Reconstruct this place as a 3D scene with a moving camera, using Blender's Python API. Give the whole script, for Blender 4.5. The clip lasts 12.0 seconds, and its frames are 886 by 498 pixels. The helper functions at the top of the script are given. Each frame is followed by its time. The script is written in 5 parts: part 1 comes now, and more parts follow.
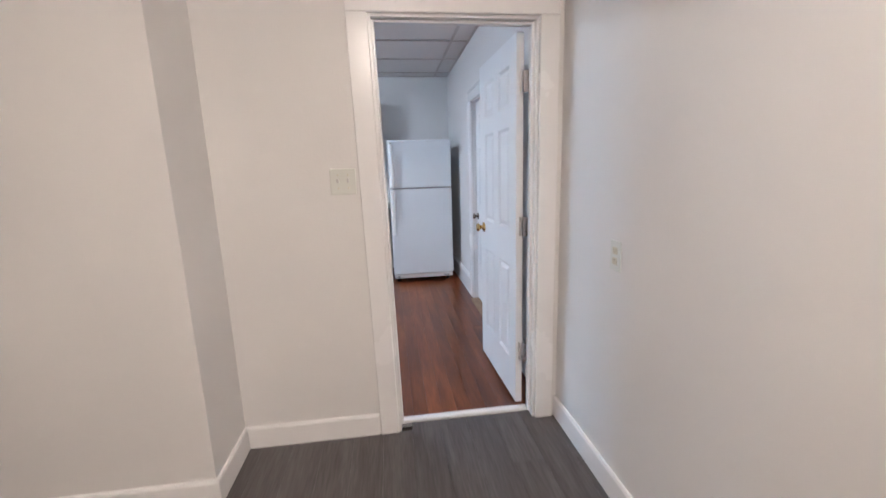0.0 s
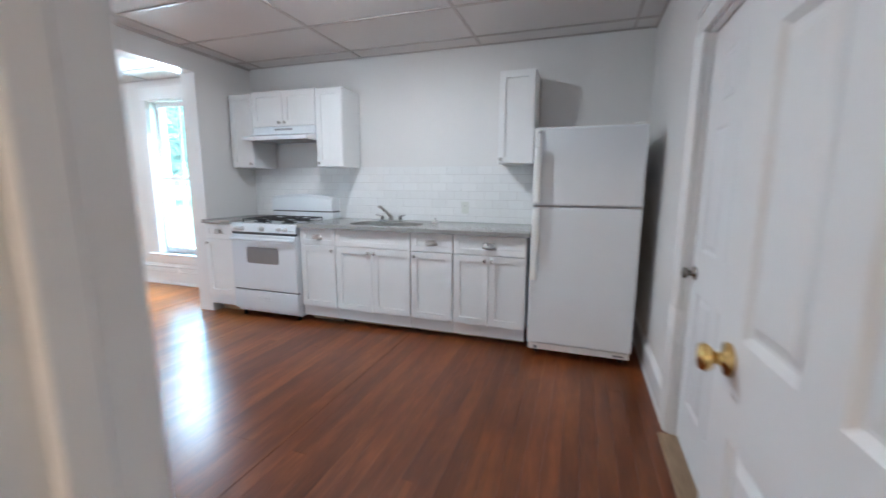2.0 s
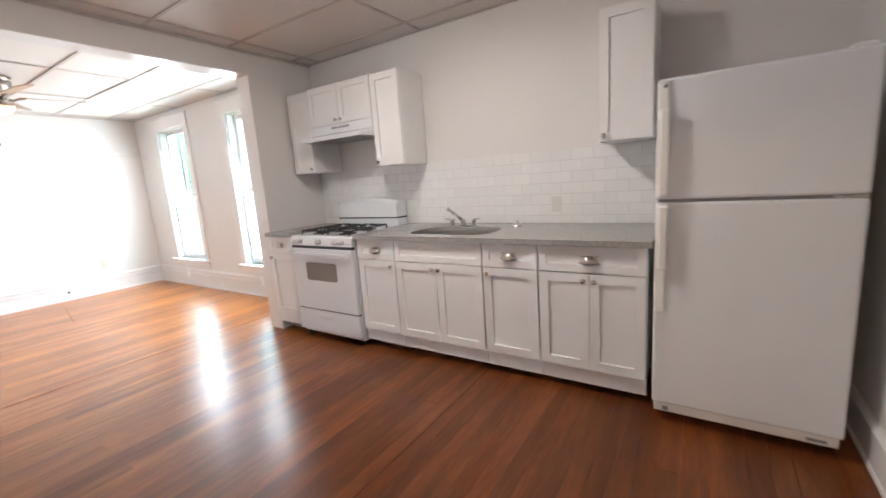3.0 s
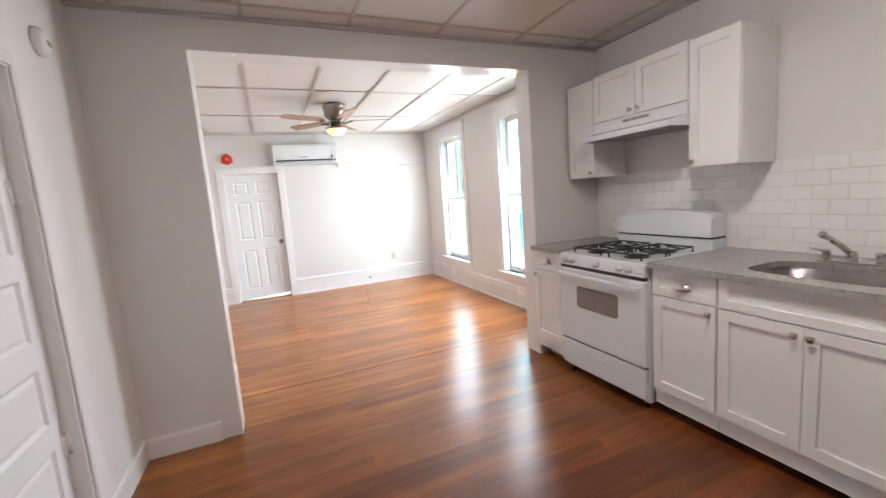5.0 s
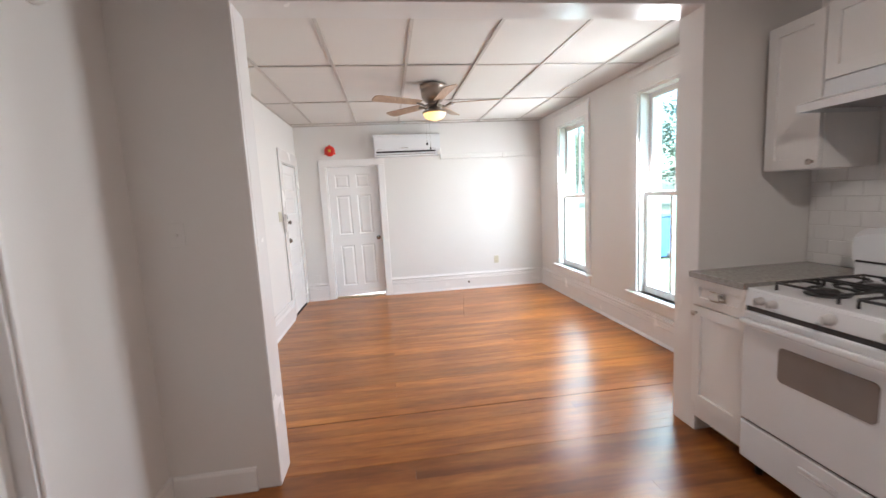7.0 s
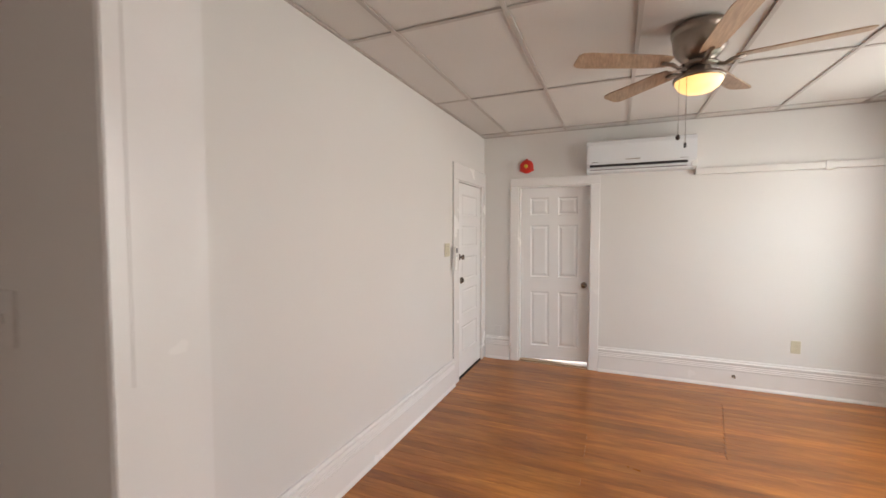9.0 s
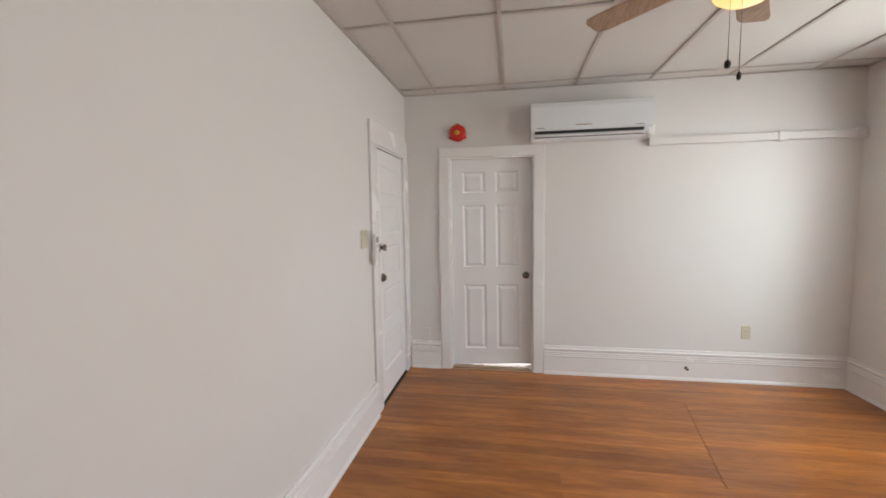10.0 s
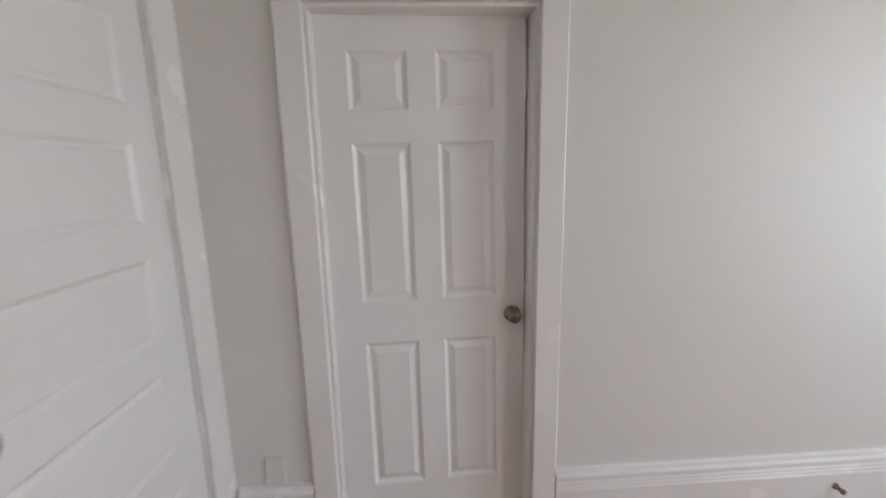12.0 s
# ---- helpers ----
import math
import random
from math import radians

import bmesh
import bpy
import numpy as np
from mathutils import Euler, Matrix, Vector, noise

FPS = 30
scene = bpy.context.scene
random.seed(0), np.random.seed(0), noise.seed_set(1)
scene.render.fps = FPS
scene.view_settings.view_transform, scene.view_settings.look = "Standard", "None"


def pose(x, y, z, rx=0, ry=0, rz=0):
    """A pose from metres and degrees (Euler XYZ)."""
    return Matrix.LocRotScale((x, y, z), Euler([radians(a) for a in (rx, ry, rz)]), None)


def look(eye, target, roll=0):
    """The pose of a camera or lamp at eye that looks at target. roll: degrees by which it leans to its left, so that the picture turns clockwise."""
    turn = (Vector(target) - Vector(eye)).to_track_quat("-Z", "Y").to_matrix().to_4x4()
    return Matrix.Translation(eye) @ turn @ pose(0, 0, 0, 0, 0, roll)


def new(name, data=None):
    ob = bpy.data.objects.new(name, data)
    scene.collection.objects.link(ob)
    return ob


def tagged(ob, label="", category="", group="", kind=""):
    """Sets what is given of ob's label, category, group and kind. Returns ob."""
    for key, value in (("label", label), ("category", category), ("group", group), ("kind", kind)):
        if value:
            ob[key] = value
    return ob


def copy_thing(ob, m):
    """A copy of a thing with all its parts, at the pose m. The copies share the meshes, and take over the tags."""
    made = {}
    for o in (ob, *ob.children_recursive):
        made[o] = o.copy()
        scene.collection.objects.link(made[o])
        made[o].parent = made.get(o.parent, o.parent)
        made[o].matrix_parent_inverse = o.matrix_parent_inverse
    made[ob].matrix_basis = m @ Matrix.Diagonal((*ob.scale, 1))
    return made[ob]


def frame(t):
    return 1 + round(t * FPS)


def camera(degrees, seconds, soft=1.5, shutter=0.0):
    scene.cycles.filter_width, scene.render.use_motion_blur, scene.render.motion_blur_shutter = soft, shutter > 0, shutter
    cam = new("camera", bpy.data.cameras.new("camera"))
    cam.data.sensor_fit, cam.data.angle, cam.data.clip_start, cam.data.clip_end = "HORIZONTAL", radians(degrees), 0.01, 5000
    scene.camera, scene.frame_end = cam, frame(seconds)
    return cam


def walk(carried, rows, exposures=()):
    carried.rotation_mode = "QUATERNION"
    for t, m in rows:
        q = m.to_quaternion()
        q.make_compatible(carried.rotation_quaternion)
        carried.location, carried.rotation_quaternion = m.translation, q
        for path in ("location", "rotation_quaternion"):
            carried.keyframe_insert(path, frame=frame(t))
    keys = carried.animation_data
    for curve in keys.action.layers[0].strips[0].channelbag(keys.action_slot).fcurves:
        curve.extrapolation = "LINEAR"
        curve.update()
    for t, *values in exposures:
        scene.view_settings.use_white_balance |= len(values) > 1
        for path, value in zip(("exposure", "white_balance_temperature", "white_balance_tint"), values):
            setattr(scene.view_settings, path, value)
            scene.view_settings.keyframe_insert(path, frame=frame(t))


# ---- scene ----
cam = camera(95.1, 12.0, shutter=0.4)
PATH = [
    (0, (-0.352, 0.987, 1.387), (-0.105, 2.934, 1.004), -1.8),
    (0.5, (-0.229, 1.364, 1.425), (-0.102, 3.337, 1.126), -1.8),
    (1, (-0.158, 1.864, 1.385), (-0.196, 3.844, 1.109), -0.8),
    (1.5, (-0.028, 2.335, 1.354), (-0.254, 4.314, 1.177), -0.3),
    (1.7, (0.0, 2.532, 1.340), (-0.364, 4.478, 1.057), -0.2),
    (2, (-0.013, 2.791, 1.327), (-0.645, 4.663, 1.018), 0.4),
    (2.5, (-0.078, 3.261, 1.333), (-1.021, 5.001, 1.046), -5.5),
    (3, (-0.142, 3.618, 1.36), (-1.226, 5.264, 1.02), -4.0),
    (3.5, (-0.396, 3.919, 1.404), (-1.685, 5.39, 0.985), -0.1),
    (3.7, (-0.484, 3.995, 1.41), (-1.891, 5.361, 1.014), -0.7),
    (5.5, (-0.89, 3.853, 1.454), (-2.77, 4.5, 1.235), -4.6),
    (6, (-1.037, 3.94, 1.439), (-2.959, 4.457, 1.239), -3.8),
    (6.5, (-1.265, 4.097, 1.476), (-3.224, 4.389, 1.204), -2.3),
    (6.7, (-1.374, 4.145, 1.451), (-3.335, 4.434, 1.186), -2.5),
    (8.3, (-2.654, 4.426, 1.512), (-4.618, 4.074, 1.375), -2.2),
    (8.5, (-2.827, 4.393, 1.533), (-4.759, 3.897, 1.386), -0.8),
    (9, (-3.232, 4.352, 1.521), (-5.070, 3.569, 1.429), -0.1),
    (9.5, (-3.600, 4.158, 1.523), (-5.445, 3.396, 1.384), 0.1),
    (10, (-4.078, 3.91, 1.505), (-6.041, 3.572, 1.33), -0.9),
    (10.5, (-4.636, 3.775, 1.495), (-6.616, 3.578, 1.293), -1.4),
    (11, (-5.23, 3.654, 1.481), (-7.216, 3.704, 1.251), -2.3),
    (11.5, (-5.845, 3.638, 1.449), (-7.811, 3.682, 1.083), -1.3),
    (12, (-6.429, 3.682, 1.465), (-8.393, 3.787, 1.1), -1.3),
]
EXPOSURES = [(0.0, 6.35, 4800, 8), (1.0, 6.3, 4850, 9), (1.5, 6.15, 4950, 9), (2.05, 6.0, 5300, 7), (2.5, 5.95, 6200, 13), (3.7, 5.7, 6450, 17), (6.5, 5.4, 6400, 18),
             (8.4, 4.8, 7400, 22), (9.2, 4.7, 7400, 22), (10.2, 4.55, 6850, 19), (12.0, 4.4, 6600, 19)]
walk(cam, [(t, look(eye, target, roll)) for t, eye, target, roll in PATH], EXPOSURES)

# ---- world and large lights ----
world = bpy.data.worlds.new("world")
scene.world = world
world.use_nodes = True
wn = world.node_tree.nodes
sky = wn.new("ShaderNodeTexSky")
sky.sky_type = 'NISHITA'
sky.sun_disc = False
sky.sun_elevation, sky.sun_rotation = radians(49), radians(97)
sky.air_density, sky.dust_density = 1.0, 3.0
world.node_tree.links.new(sky.outputs[0], wn["Background"].inputs[0])
wn["Background"].inputs[1].default_value = 0.05

sun_data = bpy.data.lights.new("sun", 'SUN')
sun_data.energy, sun_data.angle, sun_data.color = 1.0, radians(12), (1.0, 0.96, 0.90)
sun = new("sun", sun_data)
sun.matrix_world = look((12, -1.5, 14), (0, 0, 0))

# the sky's light in the two window openings
for wx in (-6.745, -4.89):
    sky_data = bpy.data.lights.new("window_skylight", 'AREA')
    sky_data.shape, sky_data.size, sky_data.size_y = 'RECTANGLE', 0.74, 1.80
    sky_data.energy, sky_data.color = 1.6, (0.93, 0.98, 1.0)
    skylight = new("window_skylight", sky_data)
    skylight.matrix_world = look((wx, 6.655 + 0.15, 1.39), (wx, 3.0, 0.3))


# ---- materials ----
def material(name, color, rough=0.5, metal=0.0, scale=6.0, vary=0.06, bump=0.0, bump_scale=60.0, stretch=(1, 1, 1),
             coat=0.0, random_vary=0.0, spec=0.5):
    m = bpy.data.materials.new(name)
    m.use_nodes = True
    nt = m.node_tree
    n, l = nt.nodes, nt.links
    b = n["Principled BSDF"]
    b.inputs["Roughness"].default_value = rough
    b.inputs["Metallic"].default_value = metal
    b.inputs["Coat Weight"].default_value = coat
    b.inputs["Coat Roughness"].default_value = 0.12
    b.inputs["Specular IOR Level"].default_value = spec
    tc = n.new("ShaderNodeTexCoord")
    mp = n.new("ShaderNodeMapping")
    mp.inputs["Scale"].default_value = stretch
    l.new(tc.outputs["Object"], mp.inputs["Vector"])
    big = n.new("ShaderNodeTexNoise")
    big.inputs["Scale"].default_value, big.inputs["Detail"].default_value = scale, 4
    l.new(mp.outputs[0], big.inputs["Vector"])
    ramp = n.new("ShaderNodeValToRGB")
    ramp.color_ramp.elements[0].position, ramp.color_ramp.elements[1].position = 0.3, 0.7
    lo = [max(0, c * (1 - vary)) for c in color]
    hi = [min(1, c * (1 + vary)) for c in color]
    ramp.color_ramp.elements[0].color, ramp.color_ramp.elements[1].color = (*lo, 1), (*hi, 1)
    l.new(big.outputs["Fac"], ramp.inputs[0])
    out = ramp.outputs[0]
    if random_vary:
        oi = n.new("ShaderNodeObjectInfo")
        mr = n.new("ShaderNodeMapRange")
        mr.inputs["To Min"].default_value, mr.inputs["To Max"].default_value = 1 - random_vary, 1 + random_vary
        l.new(oi.outputs["Random"], mr.inputs["Value"])
        mx = n.new("ShaderNodeVectorMath")
        mx.operation = 'SCALE'
        l.new(out, mx.inputs[0])
        l.new(mr.outputs[0], mx.inputs["Scale"])
        out = mx.outputs[0]
    l.new(out, b.inputs["Base Color"])
    # roughness wanders a little, as hand-wiped or brushed paint does
    rr = n.new("ShaderNodeMapRange")
    rr.inputs["To Min"].default_value, rr.inputs["To Max"].default_value = max(0.02, rough * 0.82), min(1, rough * 1.18)
    l.new(big.outputs["Fac"], rr.inputs["Value"])
    l.new(rr.outputs[0], b.inputs["Roughness"])
    if bump:
        fine = n.new("ShaderNodeTexNoise")
        fine.inputs["Scale"].default_value, fine.inputs["Detail"].default_value = bump_scale, 3
        l.new(mp.outputs[0], fine.inputs["Vector"])
        bp = n.new("ShaderNodeBump")
        bp.inputs["Strength"].default_value, bp.inputs["Distance"].default_value = bump, 0.004
        l.new(fine.outputs["Fac"], bp.inputs["Height"])
        l.new(bp.outputs[0], b.inputs["Normal"])
    return m


def wood(name, colors, rough, vary, ring=9.0, coat=0.3, along=1, patch=0.0):
    """Varnished boards: grain drawn along one axis, board-to-board variation."""
    m = bpy.data.materials.new(name)
    m.use_nodes = True
    nt = m.node_tree
    n, l = nt.nodes, nt.links
    b = n["Principled BSDF"]
    tc = n.new("ShaderNodeTexCoord")
    oi = n.new("ShaderNodeObjectInfo")
    off = n.new("ShaderNodeVectorMath")
    off.operation = 'ADD'
    sc = n.new("ShaderNodeVectorMath")
    sc.operation = 'SCALE'
    sc.inputs[0].default_value = (17.0, 41.0, 9.0)
    l.new(oi.outputs["Random"], sc.inputs["Scale"])
    l.new(tc.outputs["Object"], off.inputs[0])
    l.new(sc.outputs[0], off.inputs[1])
    mp = n.new("ShaderNodeMapping")
    s = [ring, ring, ring]
    s[along] = 0.7
    mp.inputs["Scale"].default_value = s
    l.new(off.outputs[0], mp.inputs["Vector"])
    g1 = n.new("ShaderNodeTexNoise")
    g1.inputs["Scale"].default_value, g1.inputs["Detail"].default_value, g1.inputs["Distortion"].default_value = 1.6, 6, 0.6
    l.new(mp.outputs[0], g1.inputs["Vector"])
    g2 = n.new("ShaderNodeTexNoise")
    g2.inputs["Scale"].default_value, g2.inputs["Detail"].default_value = 12.0, 3
    l.new(mp.outputs[0], g2.inputs["Vector"])
    ramp = n.new("ShaderNodeValToRGB")
    e = ramp.color_ramp.elements
    e[0].position, e[0].color = 0.22, (*colors[0], 1)
    e[1].position, e[1].color = 0.80, (*colors[2], 1)
    mid = e.new(0.5)
    mid.color = (*colors[1], 1)
    l.new(g1.outputs["Fac"], ramp.inputs[0])
    mr = n.new("ShaderNodeMapRange")
    mr.inputs["To Min"].default_value, mr.inputs["To Max"].default_value = 1 - vary, 1 + vary
    l.new(oi.outputs["Random"], mr.inputs["Value"])
    fr = n.new("ShaderNodeMapRange")
    fr.inputs["From Min"].default_value, fr.inputs["From Max"].default_value = 0.3, 0.7
    fr.inputs["To Min"].default_value, fr.inputs["To Max"].default_value = 0.80, 1.16
    l.new(g2.outputs["Fac"], fr.inputs["Value"])
    mu = n.new("ShaderNodeMath")
    mu.operation = 'MULTIPLY'
    l.new(mr.outputs[0], mu.inputs[0])
    l.new(fr.outputs[0], mu.inputs[1])
    mx = n.new("ShaderNodeVectorMath")
    mx.operation = 'SCALE'
    l.new(ramp.outputs[0], mx.inputs[0])
    l.new(mu.outputs[0], mx.inputs["Scale"])
    if patch:
        # old varnish, darker in broad worn patches that run over the boards
        geo = n.new("ShaderNodeNewGeometry")
        pm = n.new("ShaderNodeMapping")
        pm.inputs["Scale"].default_value = (1.9, 0.8, 1.0)
        l.new(geo.outputs["Position"], pm.inputs["Vector"])
        pn = n.new("ShaderNodeTexNoise")
        pn.inputs["Scale"].default_value, pn.inputs["Detail"].default_value = 1.5, 4
        l.new(pm.outputs[0], pn.inputs["Vector"])
        pr = n.new("ShaderNodeValToRGB")
        pe = pr.color_ramp.elements
        pe[0].position, pe[0].color = 0.34, (1 - patch, 1 - patch * 1.25, 1 - patch * 1.3, 1)
        pe[1].position, pe[1].color = 0.62, (1.06, 1.06, 1.06, 1)
        l.new(pn.outputs["Fac"], pr.inputs[0])
        pv = n.new("ShaderNodeVectorMath")
        pv.operation = 'MULTIPLY'
        l.new(mx.outputs[0], pv.inputs[0])
        l.new(pr.outputs[0], pv.inputs[1])
        mx = pv
    l.new(mx.outputs[0], b.inputs["Base Color"])
    wear = n.new("ShaderNodeTexNoise")
    wear.inputs["Scale"].default_value, wear.inputs["Detail"].default_value = 2.2, 4
    l.new(off.outputs[0], wear.inputs["Vector"])
    wr = n.new("ShaderNodeMapRange")
    wr.inputs["To Min"].default_value, wr.inputs["To Max"].default_value = rough * 0.85, rough * 1.2
    l.new(wear.outputs["Fac"], wr.inputs["Value"])
    l.new(wr.outputs[0], b.inputs["Roughness"])
    b.inputs["Coat Weight"].default_value, b.inputs["Coat Roughness"].default_value = coat, 0.19
    b.inputs["Specular IOR Level"].default_value = 0.42
    bp = n.new("ShaderNodeBump")
    bp.inputs["Strength"].default_value, bp.inputs["Distance"].default_value = 0.02, 0.002
    l.new(g1.outputs["Fac"], bp.inputs["Height"])
    l.new(bp.outputs[0], b.inputs["Normal"])
    return m


def granite(name):
    m = bpy.data.materials.new(name)
    m.use_nodes = True
    n, l = m.node_tree.nodes, m.node_tree.links
    b = n["Principled BSDF"]
    tc = n.new("ShaderNodeTexCoord")
    v = n.new("ShaderNodeTexVoronoi")
    v.inputs["Scale"].default_value = 120
    no = n.new("ShaderNodeTexNoise")
    no.inputs["Scale"].default_value, no.inputs["Detail"].default_value = 55, 6
    l.new(tc.outputs["Object"], v.inputs["Vector"])
    l.new(tc.outputs["Object"], no.inputs["Vector"])
    r1 = n.new("ShaderNodeValToRGB")
    e = r1.color_ramp.elements
    e[0].position, e[0].color = 0.28, (0.235, 0.23, 0.215, 1)
    e[1].position, e[1].color = 0.68, (0.36, 0.355, 0.335, 1)
    q = e.new(0.46)
    q.color = (0.31, 0.305, 0.29, 1)
    l.new(no.outputs["Fac"], r1.inputs[0])
    r2 = n.new("ShaderNodeValToRGB")
    r2.color_ramp.elements[0].color, r2.color_ramp.elements[1].color = (0.86, 0.85, 0.84, 1), (1.06, 1.06, 1.05, 1)
    l.new(v.outputs["Color"], r2.inputs[0])
    mx = n.new("ShaderNodeMix")
    mx.data_type, mx.blend_type = 'RGBA', 'MULTIPLY'
    mx.inputs[0].default_value = 1.0
    l.new(r1.outputs[0], mx.inputs[6])
    l.new(r2.outputs[0], mx.inputs[7])
    l.new(mx.outputs[2], b.inputs["Base Color"])
    b.inputs["Roughness"].default_value = 0.18
    return m


def glow(name, color, strength, base=(0.9, 0.88, 0.8)):
    m = bpy.data.materials.new(name)
    m.use_nodes = True
    b = m.node_tree.nodes["Principled BSDF"]
    b.inputs["Base Color"].default_value = (*base, 1)
    b.inputs["Emission Color"].default_value = (*color, 1)
    b.inputs["Emission Strength"].default_value = strength
    return m


def clear_glass(name):
    m = bpy.data.materials.new(name)
    m.use_nodes = True
    n, l = m.node_tree.nodes, m.node_tree.links
    g = n.new("ShaderNodeBsdfGlossy")
    g.inputs["Roughness"].default_value = 0.02
    t = n.new("ShaderNodeBsdfTransparent")
    t.inputs["Color"].default_value = (0.74, 0.92, 0.92, 1)
    f = n.new("ShaderNodeMapRange")
    w = n.new("ShaderNodeLayerWeight")
    w.inputs["Blend"].default_value = 0.12
    f.inputs["To Min"].default_value, f.inputs["To Max"].default_value = 0.03, 0.6
    l.new(w.outputs["Facing"], f.inputs["Value"])
    mx = n.new("ShaderNodeMixShader")
    l.new(f.outputs[0], mx.inputs[0])
    l.new(t.outputs[0], mx.inputs[1])
    l.new(g.outputs[0], mx.inputs[2])
    l.new(mx.outputs[0], n["Material Output"].inputs[0])
    return m


M_WALL = material("wall_paint", (0.735, 0.72, 0.70), 0.55, scale=1.3, vary=0.015, bump=0.10, bump_scale=90)
M_TRIM = material("trim_paint", (0.82, 0.81, 0.80), 0.26, scale=3, vary=0.02, bump=0.05, bump_scale=40)
M_DOOR = material("door_paint", (0.82, 0.82, 0.82), 0.33, scale=3, vary=0.02, bump=0.05, bump_scale=55)
M_CAB = material("cabinet_paint", (0.80, 0.80, 0.79), 0.36, scale=4, vary=0.015)
M_APPL = material("white_enamel", (0.74, 0.765, 0.79), 0.24, scale=5, vary=0.012, bump=0.04, bump_scale=300)
M_PLAST = material("white_plastic", (0.82, 0.82, 0.80), 0.4, scale=8, vary=0.02)
M_ALMOND = material("almond_plastic", (0.66, 0.67, 0.62), 0.35, scale=8, vary=0.02)
M_IVORY = material("ivory_plastic", (0.58, 0.54, 0.41), 0.4, scale=8, vary=0.03)
M_TILE_C = material("ceiling_tile", (0.68, 0.655, 0.63), 0.9, scale=0.9, vary=0.04, bump=0.35, bump_scale=160)
M_TBAR = material("ceiling_bar", (0.50, 0.46, 0.43), 0.45, scale=3, vary=0.12)
M_GAP = material("dark_gap", (0.02, 0.018, 0.016), 0.9, vary=0.2)
M_TILE = material("glazed_tile", (0.80, 0.80, 0.79), 0.12, scale=7, vary=0.02, bump=0.06, bump_scale=25, random_vary=0.025)
M_GROUT = material("grout", (0.58, 0.57, 0.55), 0.85, scale=30, vary=0.08)
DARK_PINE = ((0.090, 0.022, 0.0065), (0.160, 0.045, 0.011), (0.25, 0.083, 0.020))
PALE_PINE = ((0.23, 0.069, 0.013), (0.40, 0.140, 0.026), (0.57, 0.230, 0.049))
# old boards, dark to pale: the rooms' difference in light, put into colour
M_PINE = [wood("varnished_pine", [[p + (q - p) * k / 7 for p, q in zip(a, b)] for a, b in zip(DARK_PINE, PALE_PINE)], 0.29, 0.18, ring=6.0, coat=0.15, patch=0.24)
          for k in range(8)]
M_GREY = wood("grey_laminate", ((0.075, 0.064, 0.060), (0.108, 0.096, 0.091), (0.14, 0.128, 0.121)), 0.42, 0.10, coat=0.0)
M_OAK = wood("bare_oak", ((0.25, 0.16, 0.09), (0.36, 0.25, 0.15), (0.45, 0.33, 0.21)), 0.5, 0.1, coat=0.0)
M_BLADE = wood("fan_blade_wood", ((0.36, 0.24, 0.16), (0.44, 0.30, 0.20), (0.52, 0.37, 0.26)), 0.4, 0.05, coat=0.1, along=0)
M_NICKEL = material("brushed_nickel", (0.52, 0.49, 0.46), 0.28, 1.0, scale=20, vary=0.05)
M_FANMETAL = material("antique_pewter", (0.30, 0.255, 0.22), 0.32, 1.0, scale=20, vary=0.08)
M_KNOB = material("grey_knob_plastic", (0.52, 0.51, 0.50), 0.35, scale=20, vary=0.04)
M_AGED = material("aged_nickel", (0.26, 0.23, 0.20), 0.26, 1.0, scale=20, vary=0.08)
M_CHROME = material("chrome", (0.72, 0.72, 0.72), 0.10, 1.0, scale=20, vary=0.03)
M_BRASS = material("polished_brass", (0.70, 0.48, 0.18), 0.16, 1.0, scale=20, vary=0.05)
M_STEEL = material("sink_steel", (0.46, 0.45, 0.43), 0.30, 1.0, scale=14, vary=0.08)
M_IRON = material("cast_iron", (0.018, 0.018, 0.018), 0.5, scale=30, vary=0.2, bump=0.1, bump_scale=120)
M_BLACK = material("black_plastic", (0.02, 0.02, 0.022), 0.35, scale=10, vary=0.1)
M_OVEN = material("oven_glass", (0.22, 0.20, 0.19), 0.12, scale=5, vary=0.05)
M_PANEL = material("grey_enamel", (0.115, 0.122, 0.115), 0.45, scale=5, vary=0.05, bump=0.05, bump_scale=200)
M_RED = material("red_plastic", (0.62, 0.022, 0.012), 0.35, scale=10, vary=0.05)
M_YELLOW = material("yellow_plastic", (0.60, 0.42, 0.04), 0.4, vary=0.05)
M_LCD = material("display", (0.06, 0.07, 0.07), 0.2, vary=0.05)
M_PRINT = material("grey_print", (0.25, 0.25, 0.26), 0.5, vary=0.05)
M_STONE = granite("grey_granite")
M_GLASS = clear_glass("window_glass")
M_BOWL = glow("lit_glass_bowl", (1.0, 0.60, 0.14), 0.045)
M_LAMP = glow("lit_opal_glass", (1.0, 0.70, 0.45), 3.1)
M_LAMP2 = glow("lit_opal_glass_cool", (1.0, 0.93, 0.84), 2.5)
M_GRASS = material("lawn", (0.12, 0.13, 0.08), 0.9, scale=0.8, vary=0.35, bump=0.4, bump_scale=30)
M_LEAF = material("foliage", (0.10, 0.13, 0.09), 0.6, scale=2.0, vary=0.3)
M_BARK = material("bark", (0.13, 0.10, 0.08), 0.9, scale=8, vary=0.3, bump=0.5, bump_scale=30)
M_SIDING = material("pale_siding", (0.46, 0.53, 0.55), 0.7, scale=2, vary=0.04)
M_ROOF = material("roof_shingle", (0.14, 0.13, 0.13), 0.9, scale=8, vary=0.2)
M_BLUE = material("blue_plastic", (0.03, 0.10, 0.28), 0.45, scale=5, vary=0.08)


